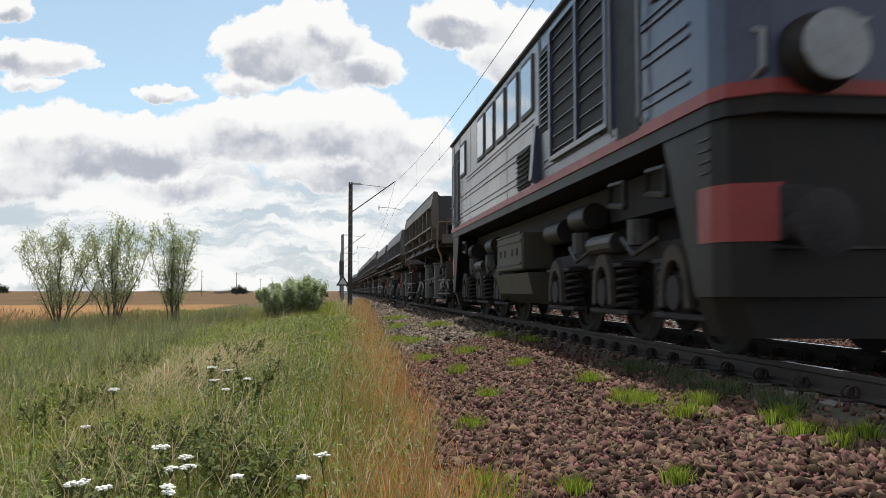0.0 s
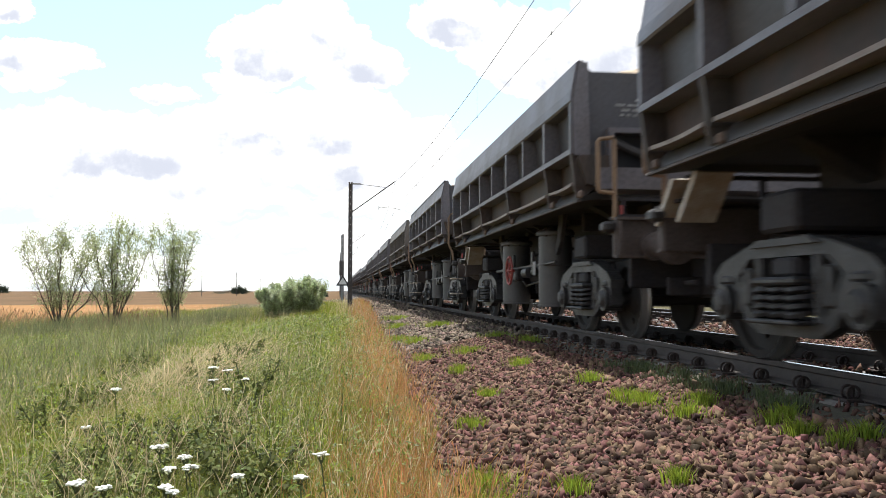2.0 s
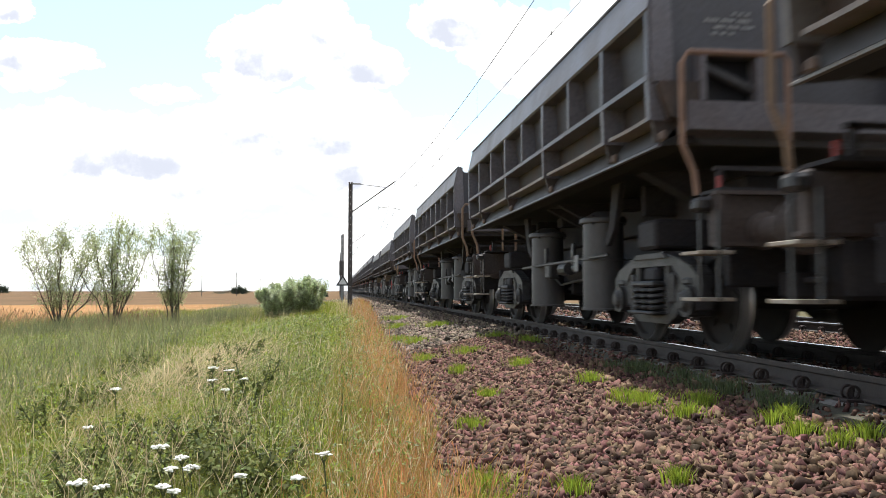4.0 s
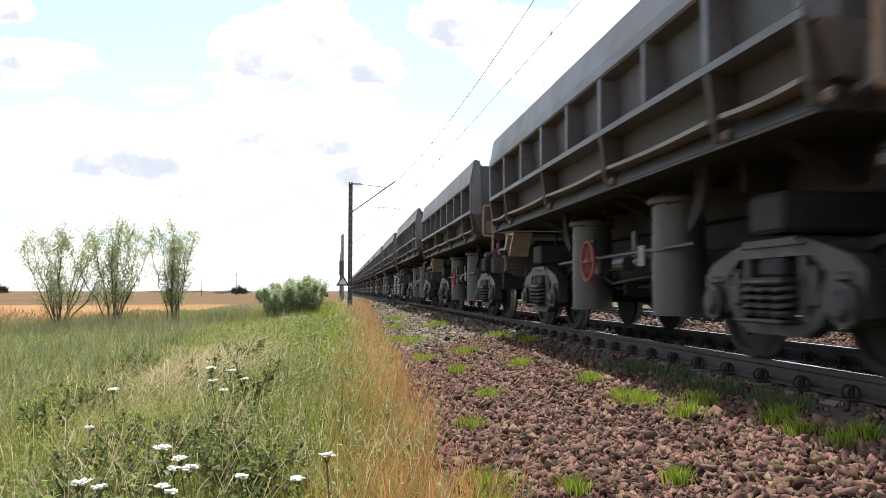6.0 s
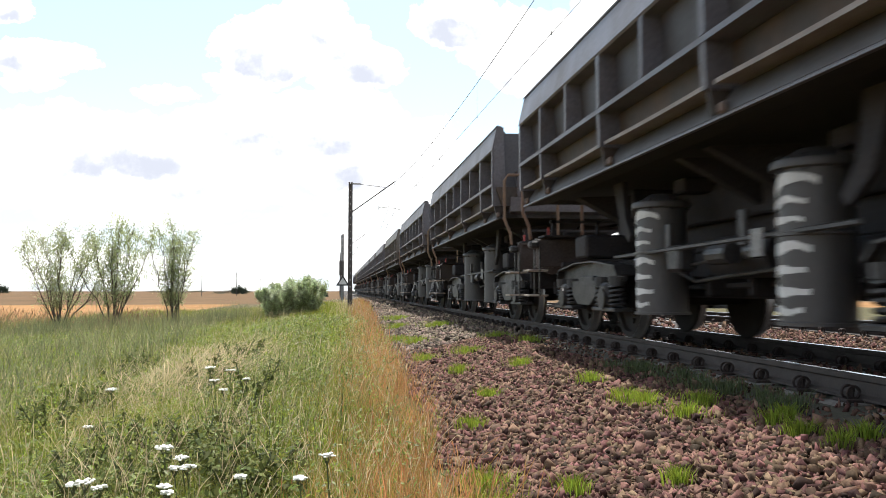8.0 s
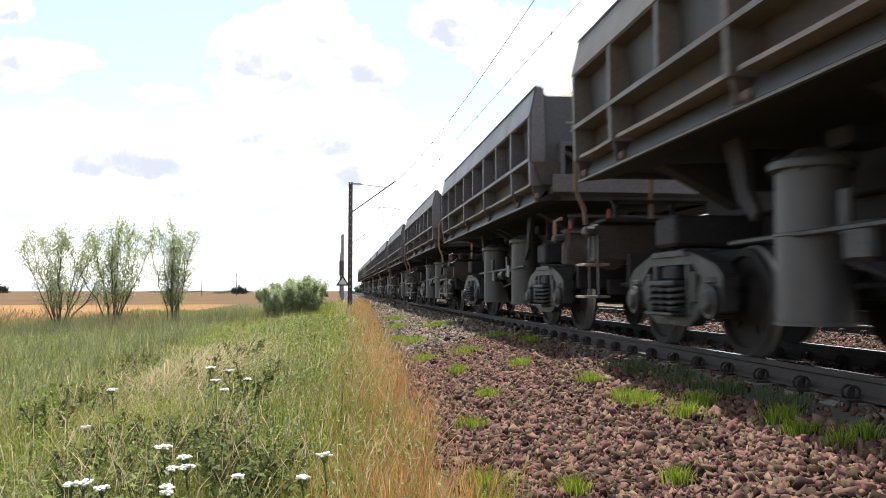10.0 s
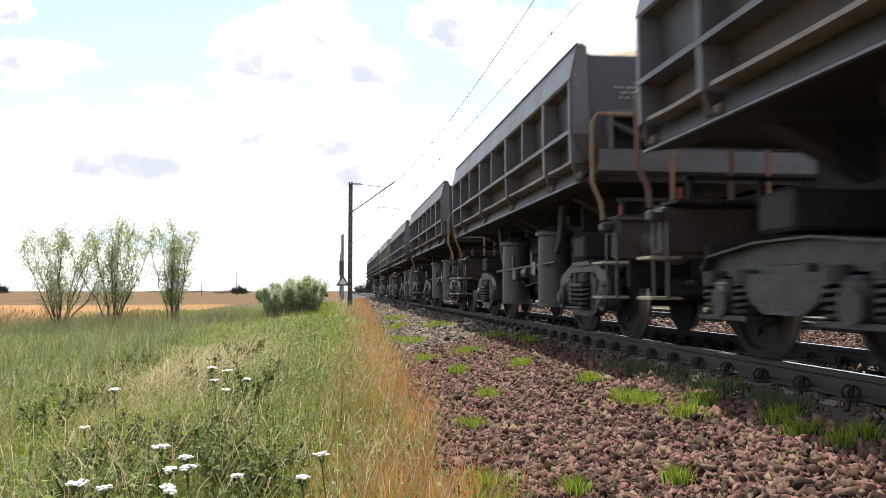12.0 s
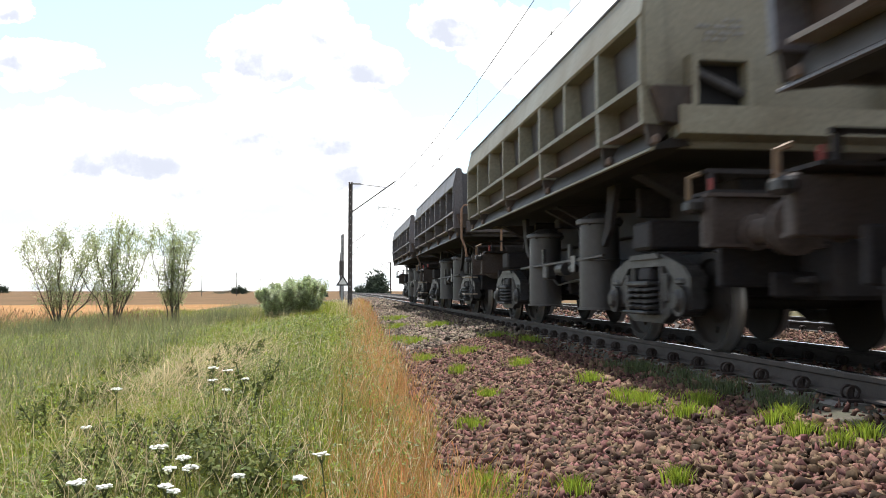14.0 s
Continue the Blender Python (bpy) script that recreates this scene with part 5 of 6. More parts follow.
def wave(x, y, s, k):
    return 0.5 + 0.25 * np.sin(x * s + 1.3 * k + 0.7 * np.sin(y * s * 0.6 + k)) + 0.25 * np.sin(y * s * 0.8 + 2.1 * k + np.sin(x * s * 0.9))


def build_grass():
    seen = lambda x, y: ((x > -0.56 * y - 0.6) * 1.0)
    edge = lambda y: 0.42 + 0.03 * y
    verge = lambda x, y: (x < edge(y) + 0.35 * (wave(x, y, 2.3, 1) - 0.5)) * seen(x, y)
    lawn = lambda x, y: verge(x, y) * np.clip(1.05 - np.clip((x + 0.7) / 1.2, 0, 1) * 0.80, 0, 1) * (0.35 + 0.65 * wave(x, y, 1.7, 3))
    rust = lambda x, y: verge(x, y) * np.clip((x + 0.42 - 0.02 * y) / 0.8, 0, 1) * (0.3 + 0.7 * wave(x, y, 1.5, 4))
    straw = lambda x, y: verge(x, y) * np.clip(wave(x, y, 0.9, 2) * 1.6 - 0.45 + 0.5 * np.exp(-((x + 0.2) / 0.5) ** 2), 0.12, 1)
    seeds = ((0, 0.5), (0.45, 0.45), (0.74, 0.4), (0.80, 1.0), (0.90, 1.2), (1, 0.25))
    blade = ((0, 1), (0.4, 0.8), (0.75, 0.5), (1, 0.12))
    coarse = ((0, 1), (0.6, 0.7), (1, 0.15))
    for nm, mat, keep, dens, h, wd, ln, shape, label in (
            ("green_grass", M_GREEN, lawn, 0.9, 0.33, 0.0040, 0.40, blade, "tall green meadow grass"),
            ("fresh_grass", M_FRESH, lambda x, y: lawn(x, y) * (wave(x, y, 1.4, 7) > 0.38), 0.95, 0.28, 0.0046, 0.40, blade, "fresh yellow-green grass"),
            ("dry_grass", M_STRAW, straw, 0.15, 0.40, 0.0022, 0.45, blade, "dry straw-coloured grass"),
            ("seeding_grass", M_PALE, lambda x, y: verge(x, y) * (0.25 + 0.75 * wave(x, y, 1.1, 5)), 0.085, 0.52, 0.0032, 0.38, seeds, "pale seeding grass stems"),
            ("rusty_grass", M_RUST, rust, 0.85, 0.34, 0.0023, 0.22, blade, "rust-coloured dry grass along the ballast"),
            ("rusty_seeding_grass", M_RUST, rust, 0.34, 0.42, 0.0034, 0.20, seeds, "rust-coloured seeding stems along the ballast")):
        i = len(nm)
        zones = [scatter(int(190000 * dens), -6.5, 1.5, 2.2, 12, i, keep), scatter(int(110000 * dens), -16, 1.6, 12, 30, i + 40, keep), scatter(int(70000 * dens), -17, 1.8, 30, 75, i + 80, keep)]
        for z, (p, k) in enumerate(zip(zones, (1.0, 2.0, 3.6))):
            ob = blades(nm, mat, p, h * (1 + 0.15 * z), wd * k, ln, i + z, shape if z == 0 else coarse)
            tagged(ob, label, "grass", kind="stuff")
    # sparser growth outside the line of sight
    for nm, mat, dens, h, lab in (("green_grass", M_GREEN, 30000, 0.36, "green meadow grass"), ("dry_grass", M_STRAW, 14000, 0.42, "dry straw-coloured grass"), ("rusty_grass", M_RUST, 9000, 0.38, "rust-coloured dry grass")):
        lane = (lambda x, y: (x < 0.45) * np.clip((x + 1.0) / 1.2, 0, 1)) if mat == M_RUST else (lambda x, y: (x < 0.42) * 1.0)
        p = np.concatenate([scatter(dens, -9, 0.6, -9, 2.3, 400 + len(nm), lane), scatter(dens, -16, -1.2, 2.2, 30, 410 + len(nm), lambda x, y: 1.0 - seen(x, y))])
        tagged(blades(nm, mat, p, h, 0.008, 0.4, 50 + len(nm), coarse), lab, "grass", kind="stuff")
    # bluish taller herbs towards the ditch and a pale flattened patch
    herbs = lambda x, y: seen(x, y) * (x < -1.5 - 0.10 * y) * np.clip(wave(x, y, 0.8, 9) * 1.4 - 0.1, 0.1, 1)
    tagged(blades("tall_herbs", M_HERB, scatter(26000, -16, -2, 10, 48, 301, herbs), 0.80, 0.014, 0.4, 31, coarse), "tall blue-green herbs in the ditch", "grass", kind="stuff")
    clump = lambda x, y: seen(x, y) * (x < -3.2) * np.clip(wave(x, y, 1.1, 6) * 2.2 - 0.9, 0, 1)
    tagged(blades("tall_herbs", M_HERB, scatter(13000, -17, -3, 30, 44, 311, clump), 0.95, 0.020, 0.35, 34, coarse), "tall dull green herbs before the field", "grass", kind="stuff")
    sorrel = lambda x, y: seen(x, y) * np.clip(wave(x, y, 0.9, 3) * 1.8 - 0.6, 0, 1)
    tagged(blades("dry_sorrel", M_SORREL, scatter(3000, -19, -9.0, 37, 50, 312, sorrel), 0.95, 0.024, 0.35, 35, seeds), "brown seeding sorrel before the field", "grass", kind="stuff")
    pale = lambda x, y: np.exp(-((x + 1.9) / 0.5) ** 2 - ((y - 11.5) / 2.6) ** 2)
    tagged(blades("pale_grass", M_PALE, scatter(22000, -3.5, -0.5, 6, 17, 302, pale), 0.62, 0.006, 0.7, 32, seeds, wind=0.35), "pale feathery flattened grass", "grass", kind="stuff")
    # low leafy herbs: many small leaves on upright stems
    r = np.random.RandomState(77)
    for nm, mat, count, keep, hh in (("leafy_herbs", M_HERBLEAF, 11000, lambda x, y: lawn(x, y) * (0.2 + 0.8 * wave(x, y, 1.3, 11)), 0.42), ("yellow_herbs", M_FRESH, 2600, lawn, 0.36)):
        p = np.concatenate([scatter(count, -5.5, 1.0, 2.6, 12, len(nm), keep), scatter(count, -14, 1.0, 12, 30, len(nm) + 1, keep)])
        k = 26
        c = np.repeat(p, k, 0)
        n = len(c)
        far = 1.0 + np.clip((c[:, 1] - 8) / 10, 0, 1.5)
        tall = np.repeat(hh * r.uniform(0.5, 1.2, len(p)), k)
        f = r.uniform(0.15, 1.0, n)
        mid = np.stack([c[:, 0] + r.normal(0, 0.035, n) * far, c[:, 1] + r.normal(0, 0.035, n) * far, ground_height(c[:, 0], c[:, 1]) + tall * f], -1)
        a, tilt, ln = r.uniform(0, math.tau, n), r.normal(0.3, 0.5, n), r.uniform(0.010, 0.024, n) * far
        d = np.stack([np.cos(a) * np.cos(tilt), np.sin(a) * np.cos(tilt), np.sin(tilt)], -1) * ln[:, None]
        sd = np.stack([-np.sin(a), np.cos(a), r.normal(0, 0.35, n)], -1) * (ln * 0.33)[:, None]
        V = np.stack([mid - d, mid + sd, mid + d, mid - sd], 1).reshape(-1, 3)
        tagged(raw(nm, V, np.arange(4 * n).reshape(-1, 4), mat), "small-leaved green herbs in the meadow", "herbs", kind="stuff")
        stems = blades(nm, M_STEM, p, hh, 0.006, 0.1, 7, coarse)
        tagged(stems, "thin green herb stems", "herbs", kind="stuff")
    # reddish dry stalks rising through the edge of the ballast
    stalk = lambda x, y: np.exp(-((x - 0.62 - 0.03 * y) / 0.14) ** 2) * 0.9
    tagged(blades("dry_stalks", M_RUST, scatter(900, 0.5, 1.7, 3, 16, 303, stalk), 0.34, 0.005, 0.5, 33, seeds), "thin rusty stalks in the ballast edge", "grass", kind="stuff")


def grass_tuft(x, y, size, mat, label, seed, n=70):
    r = random.Random(seed)
    t = tagged(new("grass_tuft"), label, "grass tuft", "tufts in the ballast")
    V, F = [], []
    for _ in range(n):
        a, d = r.uniform(0, math.tau), abs(r.gauss(0, 0.45)) * size
        bx, by, h = d * math.cos(a), d * math.sin(a) * 1.3, r.uniform(0.04, 0.12) * (0.7 + size)
        lx, ly = math.cos(a) * h * r.uniform(0.1, 0.8), math.sin(a) * h * r.uniform(0.1, 0.8)
        b = r.uniform(0, math.tau)
        wx, wy = 0.0022 * math.cos(b), 0.0022 * math.sin(b)
        k = len(V)
        V += [(bx - wx, by - wy, -0.02), (bx + wx, by + wy, -0.02), (bx + lx * 0.4 + wx, by + ly * 0.4 + wy, h * 0.65), (bx + lx * 0.4 - wx, by + ly * 0.4 - wy, h * 0.65), (bx + lx - wx * 0.2, by + ly - wy * 0.2, h), (bx + lx + wx * 0.2, by + ly + wy * 0.2, h)]
        F += [(k, k + 1, k + 2, k + 3), (k + 3, k + 2, k + 5, k + 4)]
    ob = tagged(raw("grass", V, F, mat), kind="stuff")
    ob.parent = t
    t.matrix_basis = pose(x, y, float(ground_height(x, y)) + 0.035)


def build_tufts():
    spots = [(2.27, 7.3, 0.16), (2.24, 5.85, 0.20), (2.20, 6.15, 0.16), (2.26, 5.2, 0.17), (2.55, 5.6, 0.15), (2.58, 4.7, 0.10), (2.75, 4.85, 0.09), (2.56, 4.0, 0.08), (2.78, 4.1, 0.11), (1.24, 4.3, 0.10),
             (0.84, 4.7, 0.26), (0.78, 4.25, 0.24), (0.98, 3.75, 0.13), (2.10, 9.4, 0.20), (1.44, 7.9, 0.16), (1.50, 10.2, 0.22), (2.68, 13.9, 0.30), (2.88, 12.4, 0.25), (2.55, 4.35, 0.12), (1.69, 4.0, 0.08), (1.06, 6.6, 0.16), (1.3, 12.5, 0.3), (1.9, 12.0, 0.3), (1.5, 16.0, 0.5), (2.3, 19.0, 0.5), (1.6, 22.0, 0.6), (1.25, 17.5, 0.5), (1.9, 26.0, 0.7)]
    for i, (x, y, size) in enumerate(spots):
        grass_tuft(x, y, size, M_FRESH, "fresh green grass tuft among ballast stones", i, int(110 + 900 * size))
    for i in range(30):
        r = random.Random(900 + i)
        grass_tuft(r.uniform(2.72, 3.05), r.uniform(4.9, 8.2), 0.16, M_MAT, "low green grass mat beside the rail, darkened as train shadow", 500 + i, 60)


def leafy_weed(x, y, h, seed):
    r = random.Random(seed)
    t = tagged(new("leafy_weed"), "dark-leaved branching roadside weed", "weed", "weeds in the verge")
    V, F = [], []
    for k in range(5):
        a = k * 1.26 + r.uniform(-0.4, 0.4)
        tip = Vector((math.cos(a) * h * 0.40, math.sin(a) * h * 0.40, h * r.uniform(0.75, 1.05)))
        mid = tip * 0.55 + Vector((0, 0, h * 0.1))
        bm = bmesh.new()
        tube(bm, [(0, 0, -0.02), mid, tip], 0.005, 5)
        part("stem", bm, M_STEM, t)
        for j in range(66):
            f = r.uniform(0.25, 1.0)
            c = (mid * (f / 0.55) if f < 0.55 else mid + (tip - mid) * ((f - 0.55) / 0.45)) + Vector((r.gauss(0, 1), r.gauss(0, 1), r.gauss(0, 1))) * 0.028
            d = Vector((r.gauss(0, 1), r.gauss(0, 1), r.gauss(0.2, 0.6))).normalized() * r.uniform(0.016, 0.034)
            s = d.cross(Vector((r.gauss(0, 0.3), r.gauss(0, 0.3), 1))).normalized() * d.length * 0.48
            u = Vector((0, 0, 0.006))
            n = len(V)
            V += [c - d, c - d * 0.2 + s + u, c + d, c - d * 0.2 - s + u]
            F.append((n, n + 1, n + 2, n + 3))
    tagged(raw("foliage", np.array([v[:] for v in V]), F, M_WEED), kind="stuff").parent = t
    t.matrix_basis = pose(x, y, float(ground_height(x, y)))


def yarrow(x, y, z, size, seed):
    r = random.Random(seed)
    g = float(ground_height(x, y))
    t = tagged(new("yarrow_plant"), "white flat-headed yarrow flower on a thin stem", "flower", "yarrow flowers")
    bm = bmesh.new()
    tube(bm, [(0, 0, 0), (0.02, 0.01, (z - g) * 0.5), (0, 0, z - g - 0.03)], 0.0035, 5)
    for k in range(6):
        a = k * math.tau / 6
        rod(bm, (0, 0, z - g - 0.05), (size * 0.6 * math.cos(a), size * 0.6 * math.sin(a), z - g - 0.006), 0.002, 4)
    part("stem", bm, M_STEM, t)
    bm = bmesh.new()
    for k in range(34):
        a, d = r.uniform(0, math.tau), size * math.sqrt(r.uniform(0, 1))
        bmesh.ops.create_icosphere(bm, subdivisions=1, radius=0.0075, matrix=Matrix.Translation((d * math.cos(a), d * math.sin(a), z - g + r.uniform(-0.006, 0.006) - d * 0.1)) @ Matrix.Diagonal((1.3, 1.3, 0.6, 1)))
    part("flower_head", bm, M_PETAL, t, "flat white flower head")
    FLOWERS.append((t, x, y, g, seed))


FLOWERS = []


def build_weeds():
    for i, (x, y, z, size) in enumerate(((-1.03, 3.54, -0.20, 0.045), (-0.98, 3.66, -0.25, 0.035), (-1.07, 3.6, -0.22, 0.03), (-0.89, 4.4, -0.22, 0.055), (-0.76, 4.27, -0.25, 0.045), (-0.72, 4.18, -0.28, 0.05),
                                        (-0.80, 4.2, -0.29, 0.04), (-0.72, 3.64, -0.25, 0.035), (-0.68, 3.54, -0.25, 0.03), (-0.06, 3.74, -0.15, 0.04), (-0.16, 3.6, -0.22, 0.035), (-1.19, 8.06, -0.15, 0.06), (-1.03, 8.08, -0.18, 0.06),
                                        (-0.81, 7.48, -0.20, 0.05), (-1.76, 6.84, -0.20, 0.055), (-0.46, 4.03, -0.30, 0.035), (-1.1, 7.6, -0.22, 0.05), (-0.95, 7.2, -0.26, 0.04), (-1.6, 5.6, -0.30, 0.04))):
        yarrow(x, y, z, size * 0.8, i)
    for i, (x, y, h) in enumerate(((-0.50, 4.3, 0.44), (-0.40, 4.6, 0.40), (-0.62, 4.7, 0.42), (-0.32, 4.2, 0.36), (-0.7, 5.2, 0.45), (-0.9, 5.4, 0.42), (-0.45, 3.8, 0.30), (-1.5, 5.2, 0.40), (-0.75, 7.4, 0.62), (-0.3, 5.0, 0.33), (-2.3, 7.0, 0.5), (-1.3, 4.5, 0.34))):
        leafy_weed(x, y, h, 60 + i)
    r = random.Random(4)
    for i in range(20):
        y = r.uniform(4.2, 13.0)
        leafy_weed(r.uniform(-0.5 * y, -0.25), y, r.uniform(0.32, 0.62), 160 + i)


def build_stones():
    r = np.random.RandomState(11)
    # a few rough, angular stones; the rest are turned and scaled copies of them
    shapes = []
    for k in range(10):
        bm = bmesh.new()
        # the corners of a block, knocked about and split along one side
        pts = np.array([(i, j, l) for i in (-1, 1) for j in (-1, 1) for l in (-1, 1)], dtype=float)
        pts += r.uniform(-0.55, 0.55, pts.shape)
        pts[r.randint(8)] *= 0.35
        pts = pts[r.permutation(8)[:6 + k % 3]] * np.array([1.10, 0.70, 0.44])
        for p in pts:
            bm.verts.new(p)
        bmesh.ops.convex_hull(bm, input=bm.verts)
        bmesh.ops.triangulate(bm, faces=bm.faces)
        bm.verts.index_update()
        shapes.append((np.array([v.co[:] for v in bm.verts]), np.array([[v.index for v in f.verts] for f in bm.faces])))
        bm.free()

    def heap(name, pts, size, seed, lift=0.3, mat=M_STONE):
        q = np.random.RandomState(seed)
        V, F, off = [], [], 0
        for x, y in pts:
            v, f = shapes[q.randint(10)]
            e = Euler((q.normal(0, 0.85), q.normal(0, 0.85), q.uniform(0, 6.3))).to_matrix()
            s = size * 0.50 * q.uniform(0.5, 1.45) * (1.0 + 0.5 * (q.uniform() > 0.94))
            w = (v * s) @ np.array(e).T
            w += (x, y, float(ground_height(x, y)) + q.uniform(-0.35, 0.9) * s * lift + s * 0.25)
            V.append(w), F.append(f + off)
            off += len(v)
        ob = raw(name, np.concatenate(V), np.concatenate(F), mat)
        return tagged(ob, "reddish-brown crushed stone ballast", "ballast", kind="stuff")

    def singles(pts, size, seed):
        q = np.random.RandomState(seed)
        meshes = []
        for v, f in shapes:
            me = bpy.data.meshes.new("stone")
            me.from_pydata([tuple(c) for c in v], [], [tuple(int(i) for i in c) for c in f])
            me.materials.append(M_STONE1)
            meshes.append(me)
        for x, y in pts[:300]:
            ob = new("stone", meshes[q.randint(10)])
            sc = size * 0.54 * q.uniform(0.7, 1.4)
            ob.parent = GROUND
            ob.location = (x, y, float(ground_height(x, y)) + sc * 0.5)
            ob.rotation_euler, ob.scale = (q.normal(0, 0.5), q.normal(0, 0.5), q.uniform(0, 6.3)), (sc, sc, sc)

    singles(scatter(300, 1.0, 2.6, 2.8, 4.6, 41), 0.042, 42)
    shoulder = lambda x, y: ((x > 0.46 + 0.03 * y + 0.10 * np.sin(y * 1.7)) & (x > -0.56 * y)) * 1.0
    not_rail = lambda x, y: ((np.abs(np.abs(x - TRACK) - 0.7525) > 0.13)) * 1.0
    heap("ballast", scatter(64000, 0.5, 2.85, 2.2, 14, 21, shoulder), 0.040, 5, 0.75)
    heap("ballast", scatter(1500, 2.7, 3.5, 2.2, 14, 31), 0.030, 15, 0.1)
    heap("ballast", scatter(24000, 0.55, 2.9, -9, 2.3, 33), 0.045, 17, 0.75)
    heap("ballast", scatter(22000, 0.8, 3.4, 14, 40, 22, shoulder), 0.062, 6, mat=M_STONEFAR)
    heap("ballast", scatter(6000, 0.9, 3.5, 40, 90, 23), 0.11, 7, mat=M_STONEFAR)
    heap("ballast", scatter(12000, 3.7, 8.6, 3, 16, 24, not_rail), 0.042, 8)
    heap("ballast", scatter(5000, 3.7, 10.2, 16, 60, 25, not_rail), 0.08, 9)


def tree(name, seed, height, spread, limbs, leafmat, label, leaf=0.07, twigs=20, leaves=34, loose=0.02):
    """Several curved stems from one stool, each with rising twigs, the leaves strung along the twigs."""
    r = random.Random(seed)
    t = tagged(new(name), label, "tree" if name.endswith("tree") else "bush")
    bm = bmesh.new()
    V, F = [], []

    def leafy(p, d, length, count):
        for _ in range(count):
            f = r.uniform(0.1, 1.08)
            c = p + d * length * f + Vector((r.gauss(0, 1), r.gauss(0, 1), r.gauss(0, 1))) * loose * height
            e = (d * 0.7 + Vector((r.gauss(0, 1), r.gauss(0, 1), r.gauss(0.0, 0.8)))).normalized() * leaf * r.uniform(0.6, 1.4)
            s = e.orthogonal().normalized() * leaf * 0.24
            n = len(V)
            V.extend((c - e, c + s, c + e, c - s))
            F.append((n, n + 1, n + 2, n + 3))

    for k in range(limbs):
        a = k * math.tau / limbs + r.uniform(-0.5, 0.5)
        way = (k * 0.618) % 1.0
        out = Vector((math.cos(a), math.sin(a), 0)) * spread * (0.1 + 1.15 * way)
        tall = height * (1.02 - 0.14 * way) * r.uniform(0.88, 1.0)
        pts = [Vector((0.06 * math.cos(a), 0.06 * math.sin(a), -0.1))]
        for i in range(1, 9):
            f = i / 8
            pts.append(out * tall * f * (1 - 0.12 * f) + Vector((r.gauss(0, 0.012), r.gauss(0, 0.012), 0)) * height + Vector((0, 0, tall * f)))
        for i, (p, q) in enumerate(zip(pts, pts[1:])):
            rod(bm, p, q, 0.0062 * height * (1 - i / 8.5) + 0.003, 6, 0.0062 * height * (1 - (i + 1) / 8.5) + 0.003)
        for _ in range(twigs):
            f = r.uniform(0.22, 0.98)
            i = min(7, int(f * 8))
            p = pts[i] + (pts[i + 1] - pts[i]) * (f * 8 - i)
            b = r.uniform(0, math.tau)
            d = (Vector((math.cos(b), math.sin(b), r.uniform(0.3, 1.5))) * 0.7 + (pts[i + 1] - pts[i]).normalized() * 0.6).normalized()
            ln = height * r.uniform(0.10, 0.27) * (1.15 - 0.6 * f)
            rod(bm, p, p + d * ln, 0.0018 * height, 4, 0.003)
            leafy(p, d, ln, int(leaves * r.uniform(0.5, 1.4)))
        leafy(pts[6], (pts[8] - pts[6]).normalized(), (pts[8] - pts[6]).length, leaves)
    part("trunk", bm, M_BARK, t, "slim brown stems")
    tagged(raw("crown", np.array([v[:] for v in V]), F, leafmat), kind="stuff").parent = t
    return t


def build_trees():
    for x, y, h, sp, seed, k in ((-12.75, 40.0, 5.1, 0.58, 3, 11), (-10.45, 40.5, 5.3, 0.50, 8, 11), (-7.45, 39.0, 5.0, 0.28, 5, 9)):
        t = tree("willow_tree", seed, h, sp, k, M_LEAF, "young willow with thin stems and silvery leaves", 0.08, 24, 22, 0.022)
        t.matrix_basis = pose(x, y, float(ground_height(x, y)) - 0.15, 0, 0, seed * 40)
    for x, y, h, sp, seed, k in ((-1.55, 39.2, 2.05, 0.85, 21, 16), (-2.65, 38.6, 1.75, 0.75, 22, 14)):
        b = tree("elder_bush", seed, h, sp, k, M_BUSHLEAF, "dense green bush with pale leaves on the verge", 0.10, 24, 34, 0.04)
        b.matrix_basis = pose(x, y, float(ground_height(x, y)) - 0.25)


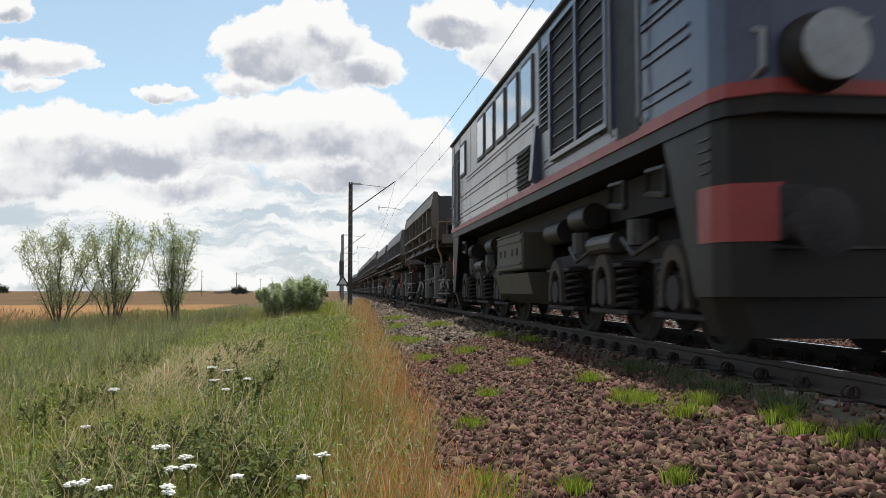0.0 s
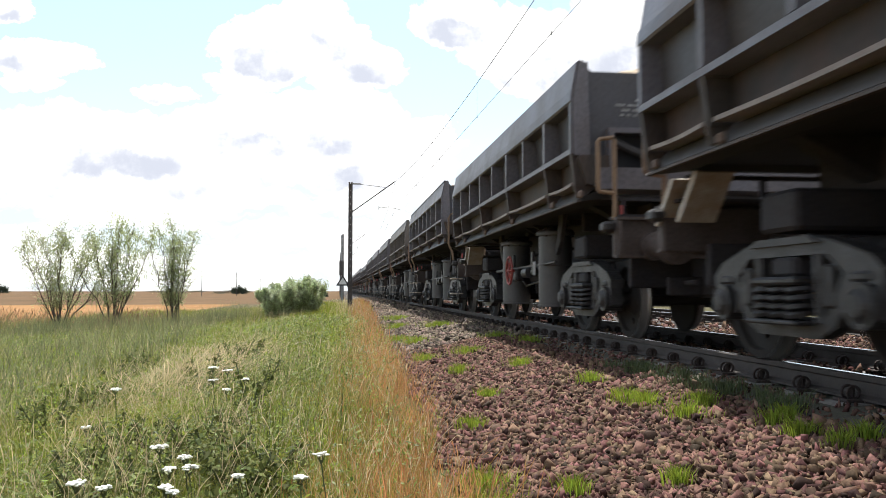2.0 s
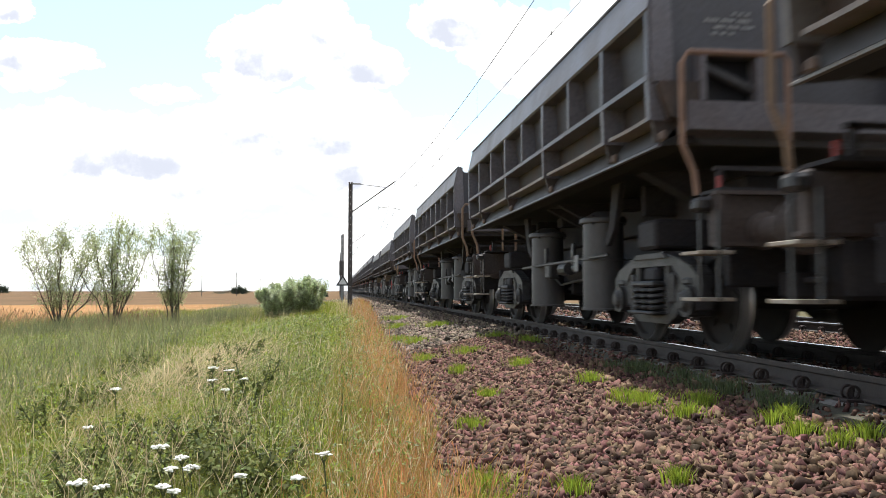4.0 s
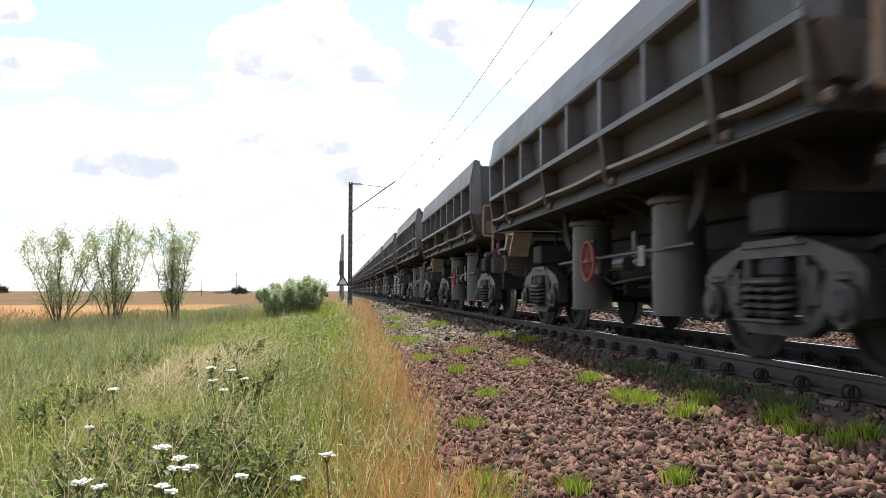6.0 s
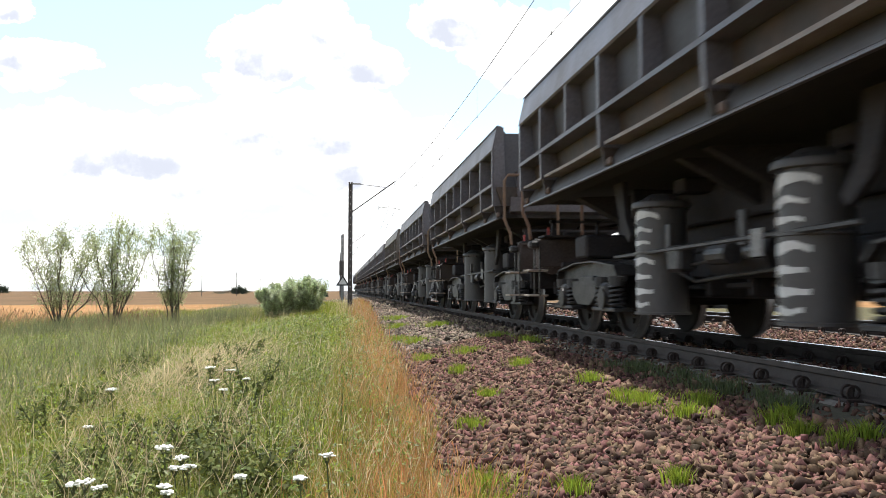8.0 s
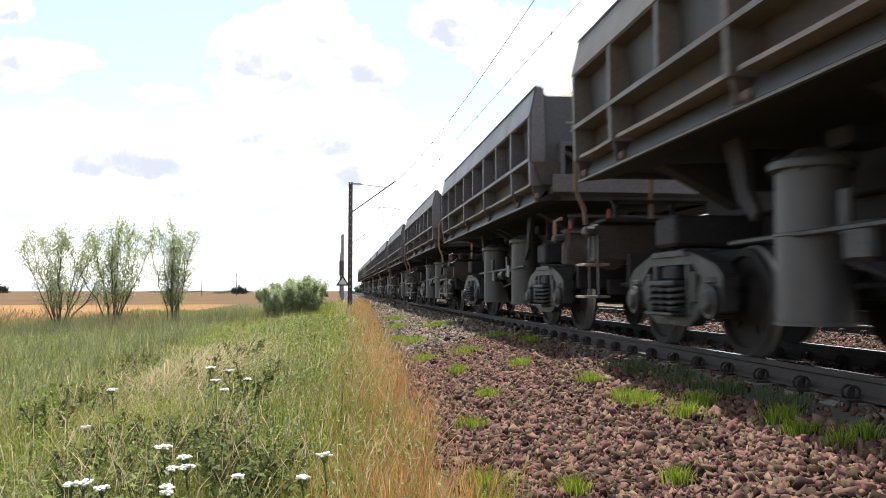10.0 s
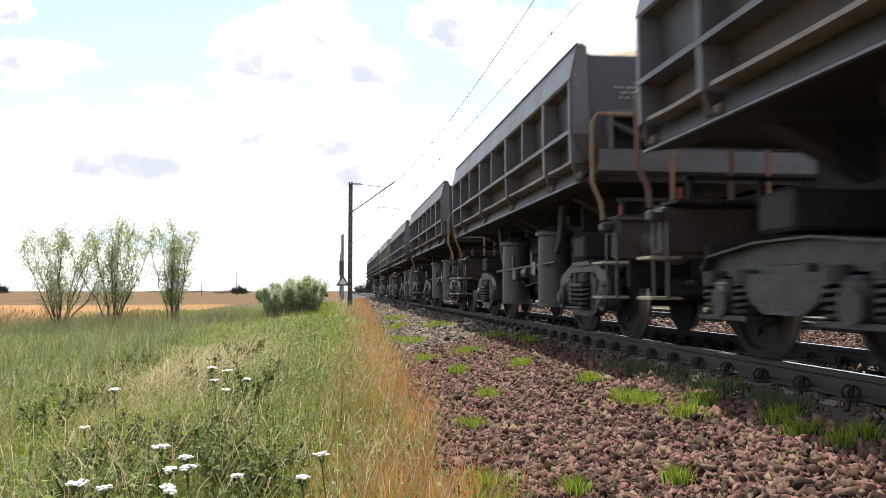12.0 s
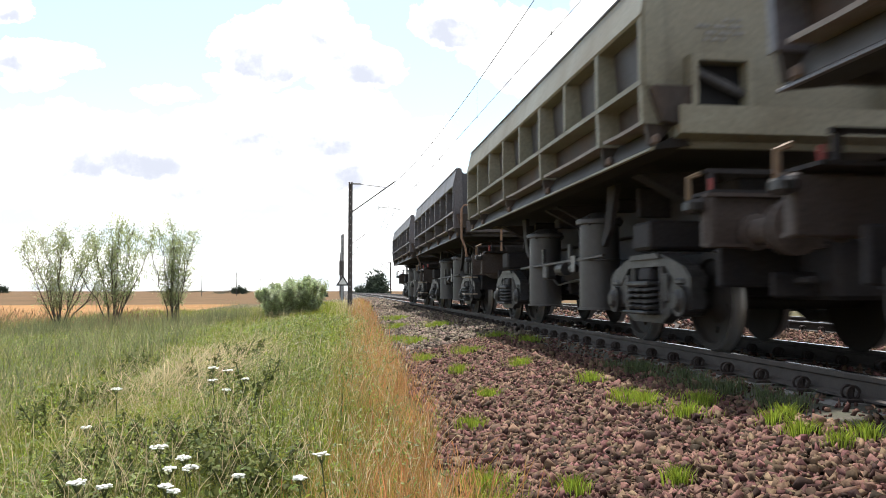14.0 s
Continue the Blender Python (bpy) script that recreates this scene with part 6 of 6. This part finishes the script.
def build_far():
    for x, y, w, h, seed in ((-58.5, 500, 9, 6.6, 1), (-63, 503, 24, 3.8, 2), (-268, 700, 12, 9, 3), (-284, 700, 14, 8, 4), (-4.5, 200, 4, 3, 5), (11.5, 250, 6, 9.5, 6), (8.0, 300, 5, 5, 7), (-150, 800, 60, 5, 8), (-330, 800, 40, 6, 9)):
        t = tagged(new("distant_tree"), "dark distant tree clump on the horizon", "tree", "trees on the horizon")
        r = random.Random(seed)
        V, F = [], []
        bm = bmesh.new()
        rod(bm, (0, 0, -1.5), (0, 0, h * 0.45), 0.04 * h, 8, 0.02 * h)
        part("trunk", bm, M_BARK, t)
        for _ in range(4200):
            k = r.randint(0, 6)
            cx, cz, rr = (k - 3) * w / 8, h * (0.40 + 0.16 * math.sin(k * 2.1 + seed)) * (1 - 0.05 * (k - 3) ** 2), h * 0.42
            d = Vector((r.gauss(0, 1), r.gauss(0, 1), r.gauss(0, 1))).normalized() * rr * r.uniform(0.3, 1.0) * (0.75 + 0.35 * math.sin(7 * r.random()))
            c = Vector((cx, 0, cz)) + Vector((d.x * max(0.6, w / h * 0.5), d.y, d.z))
            a, b = Vector((r.gauss(0, 1), r.gauss(0, 1), r.gauss(0, 1))) * h * 0.02, Vector((r.gauss(0, 1), r.gauss(0, 1), r.gauss(0, 1))) * h * 0.02
            n = len(V)
            V += [c - a, c + b, c + a, c - b]
            F.append((n, n + 1, n + 2, n + 3))
        raw("crown", np.array([v[:] for v in V]), F, M_FARLEAF).parent = t
        t.matrix_basis = pose(x, y, -1.3)
    for x, y, h in ((-48, 300, 9.5), (-36, 300, 8.5), (-48, 520, 9.5), (-41, 520, 10)):
        t = tagged(new("utility_pole"), "thin distant utility pole with crossarm", "utility pole", "utility poles in the fields")
        bm = bmesh.new()
        rod(bm, (0, 0, -1), (0, 0, h), 0.12, 8, 0.08)
        part("post", bm, M_MAST, t)
        bm = bmesh.new()
        box(bm, (0, 0, h - 0.6), (1.6, 0.12, 0.12))
        part("crossarm", bm, M_MAST, t)
        t.matrix_basis = pose(x, y, -1.4)


GROUND = build_ground()
build_track()
build_train()
build_masts()
build_trees()
build_far()
build_grass()
build_tufts()
build_weeds()
build_stones()


def motions():
    for ob, y in TRAIN:
        walk(ob, [(t, pose(TRACK, y - SPEED * t - d, 0)) for t, d in SHIFT])
    for ob, r in WHEELS:
        x, y, z = ob.location
        step = math.degrees(SPEED / FPS / r)
        walk(ob, [(i / FPS, pose(x, y, z, (i * step) % 360)) for i in range(14 * FPS + 1)])
    for ob, x, y, g, seed in FLOWERS:
        walk(ob, [(i * 0.5, pose(x, y, g, 1.6 * math.sin(i * 1.9 + seed), 1.8 * math.sin(i * 1.3 + 2 * seed))) for i in range(29)])

motions()
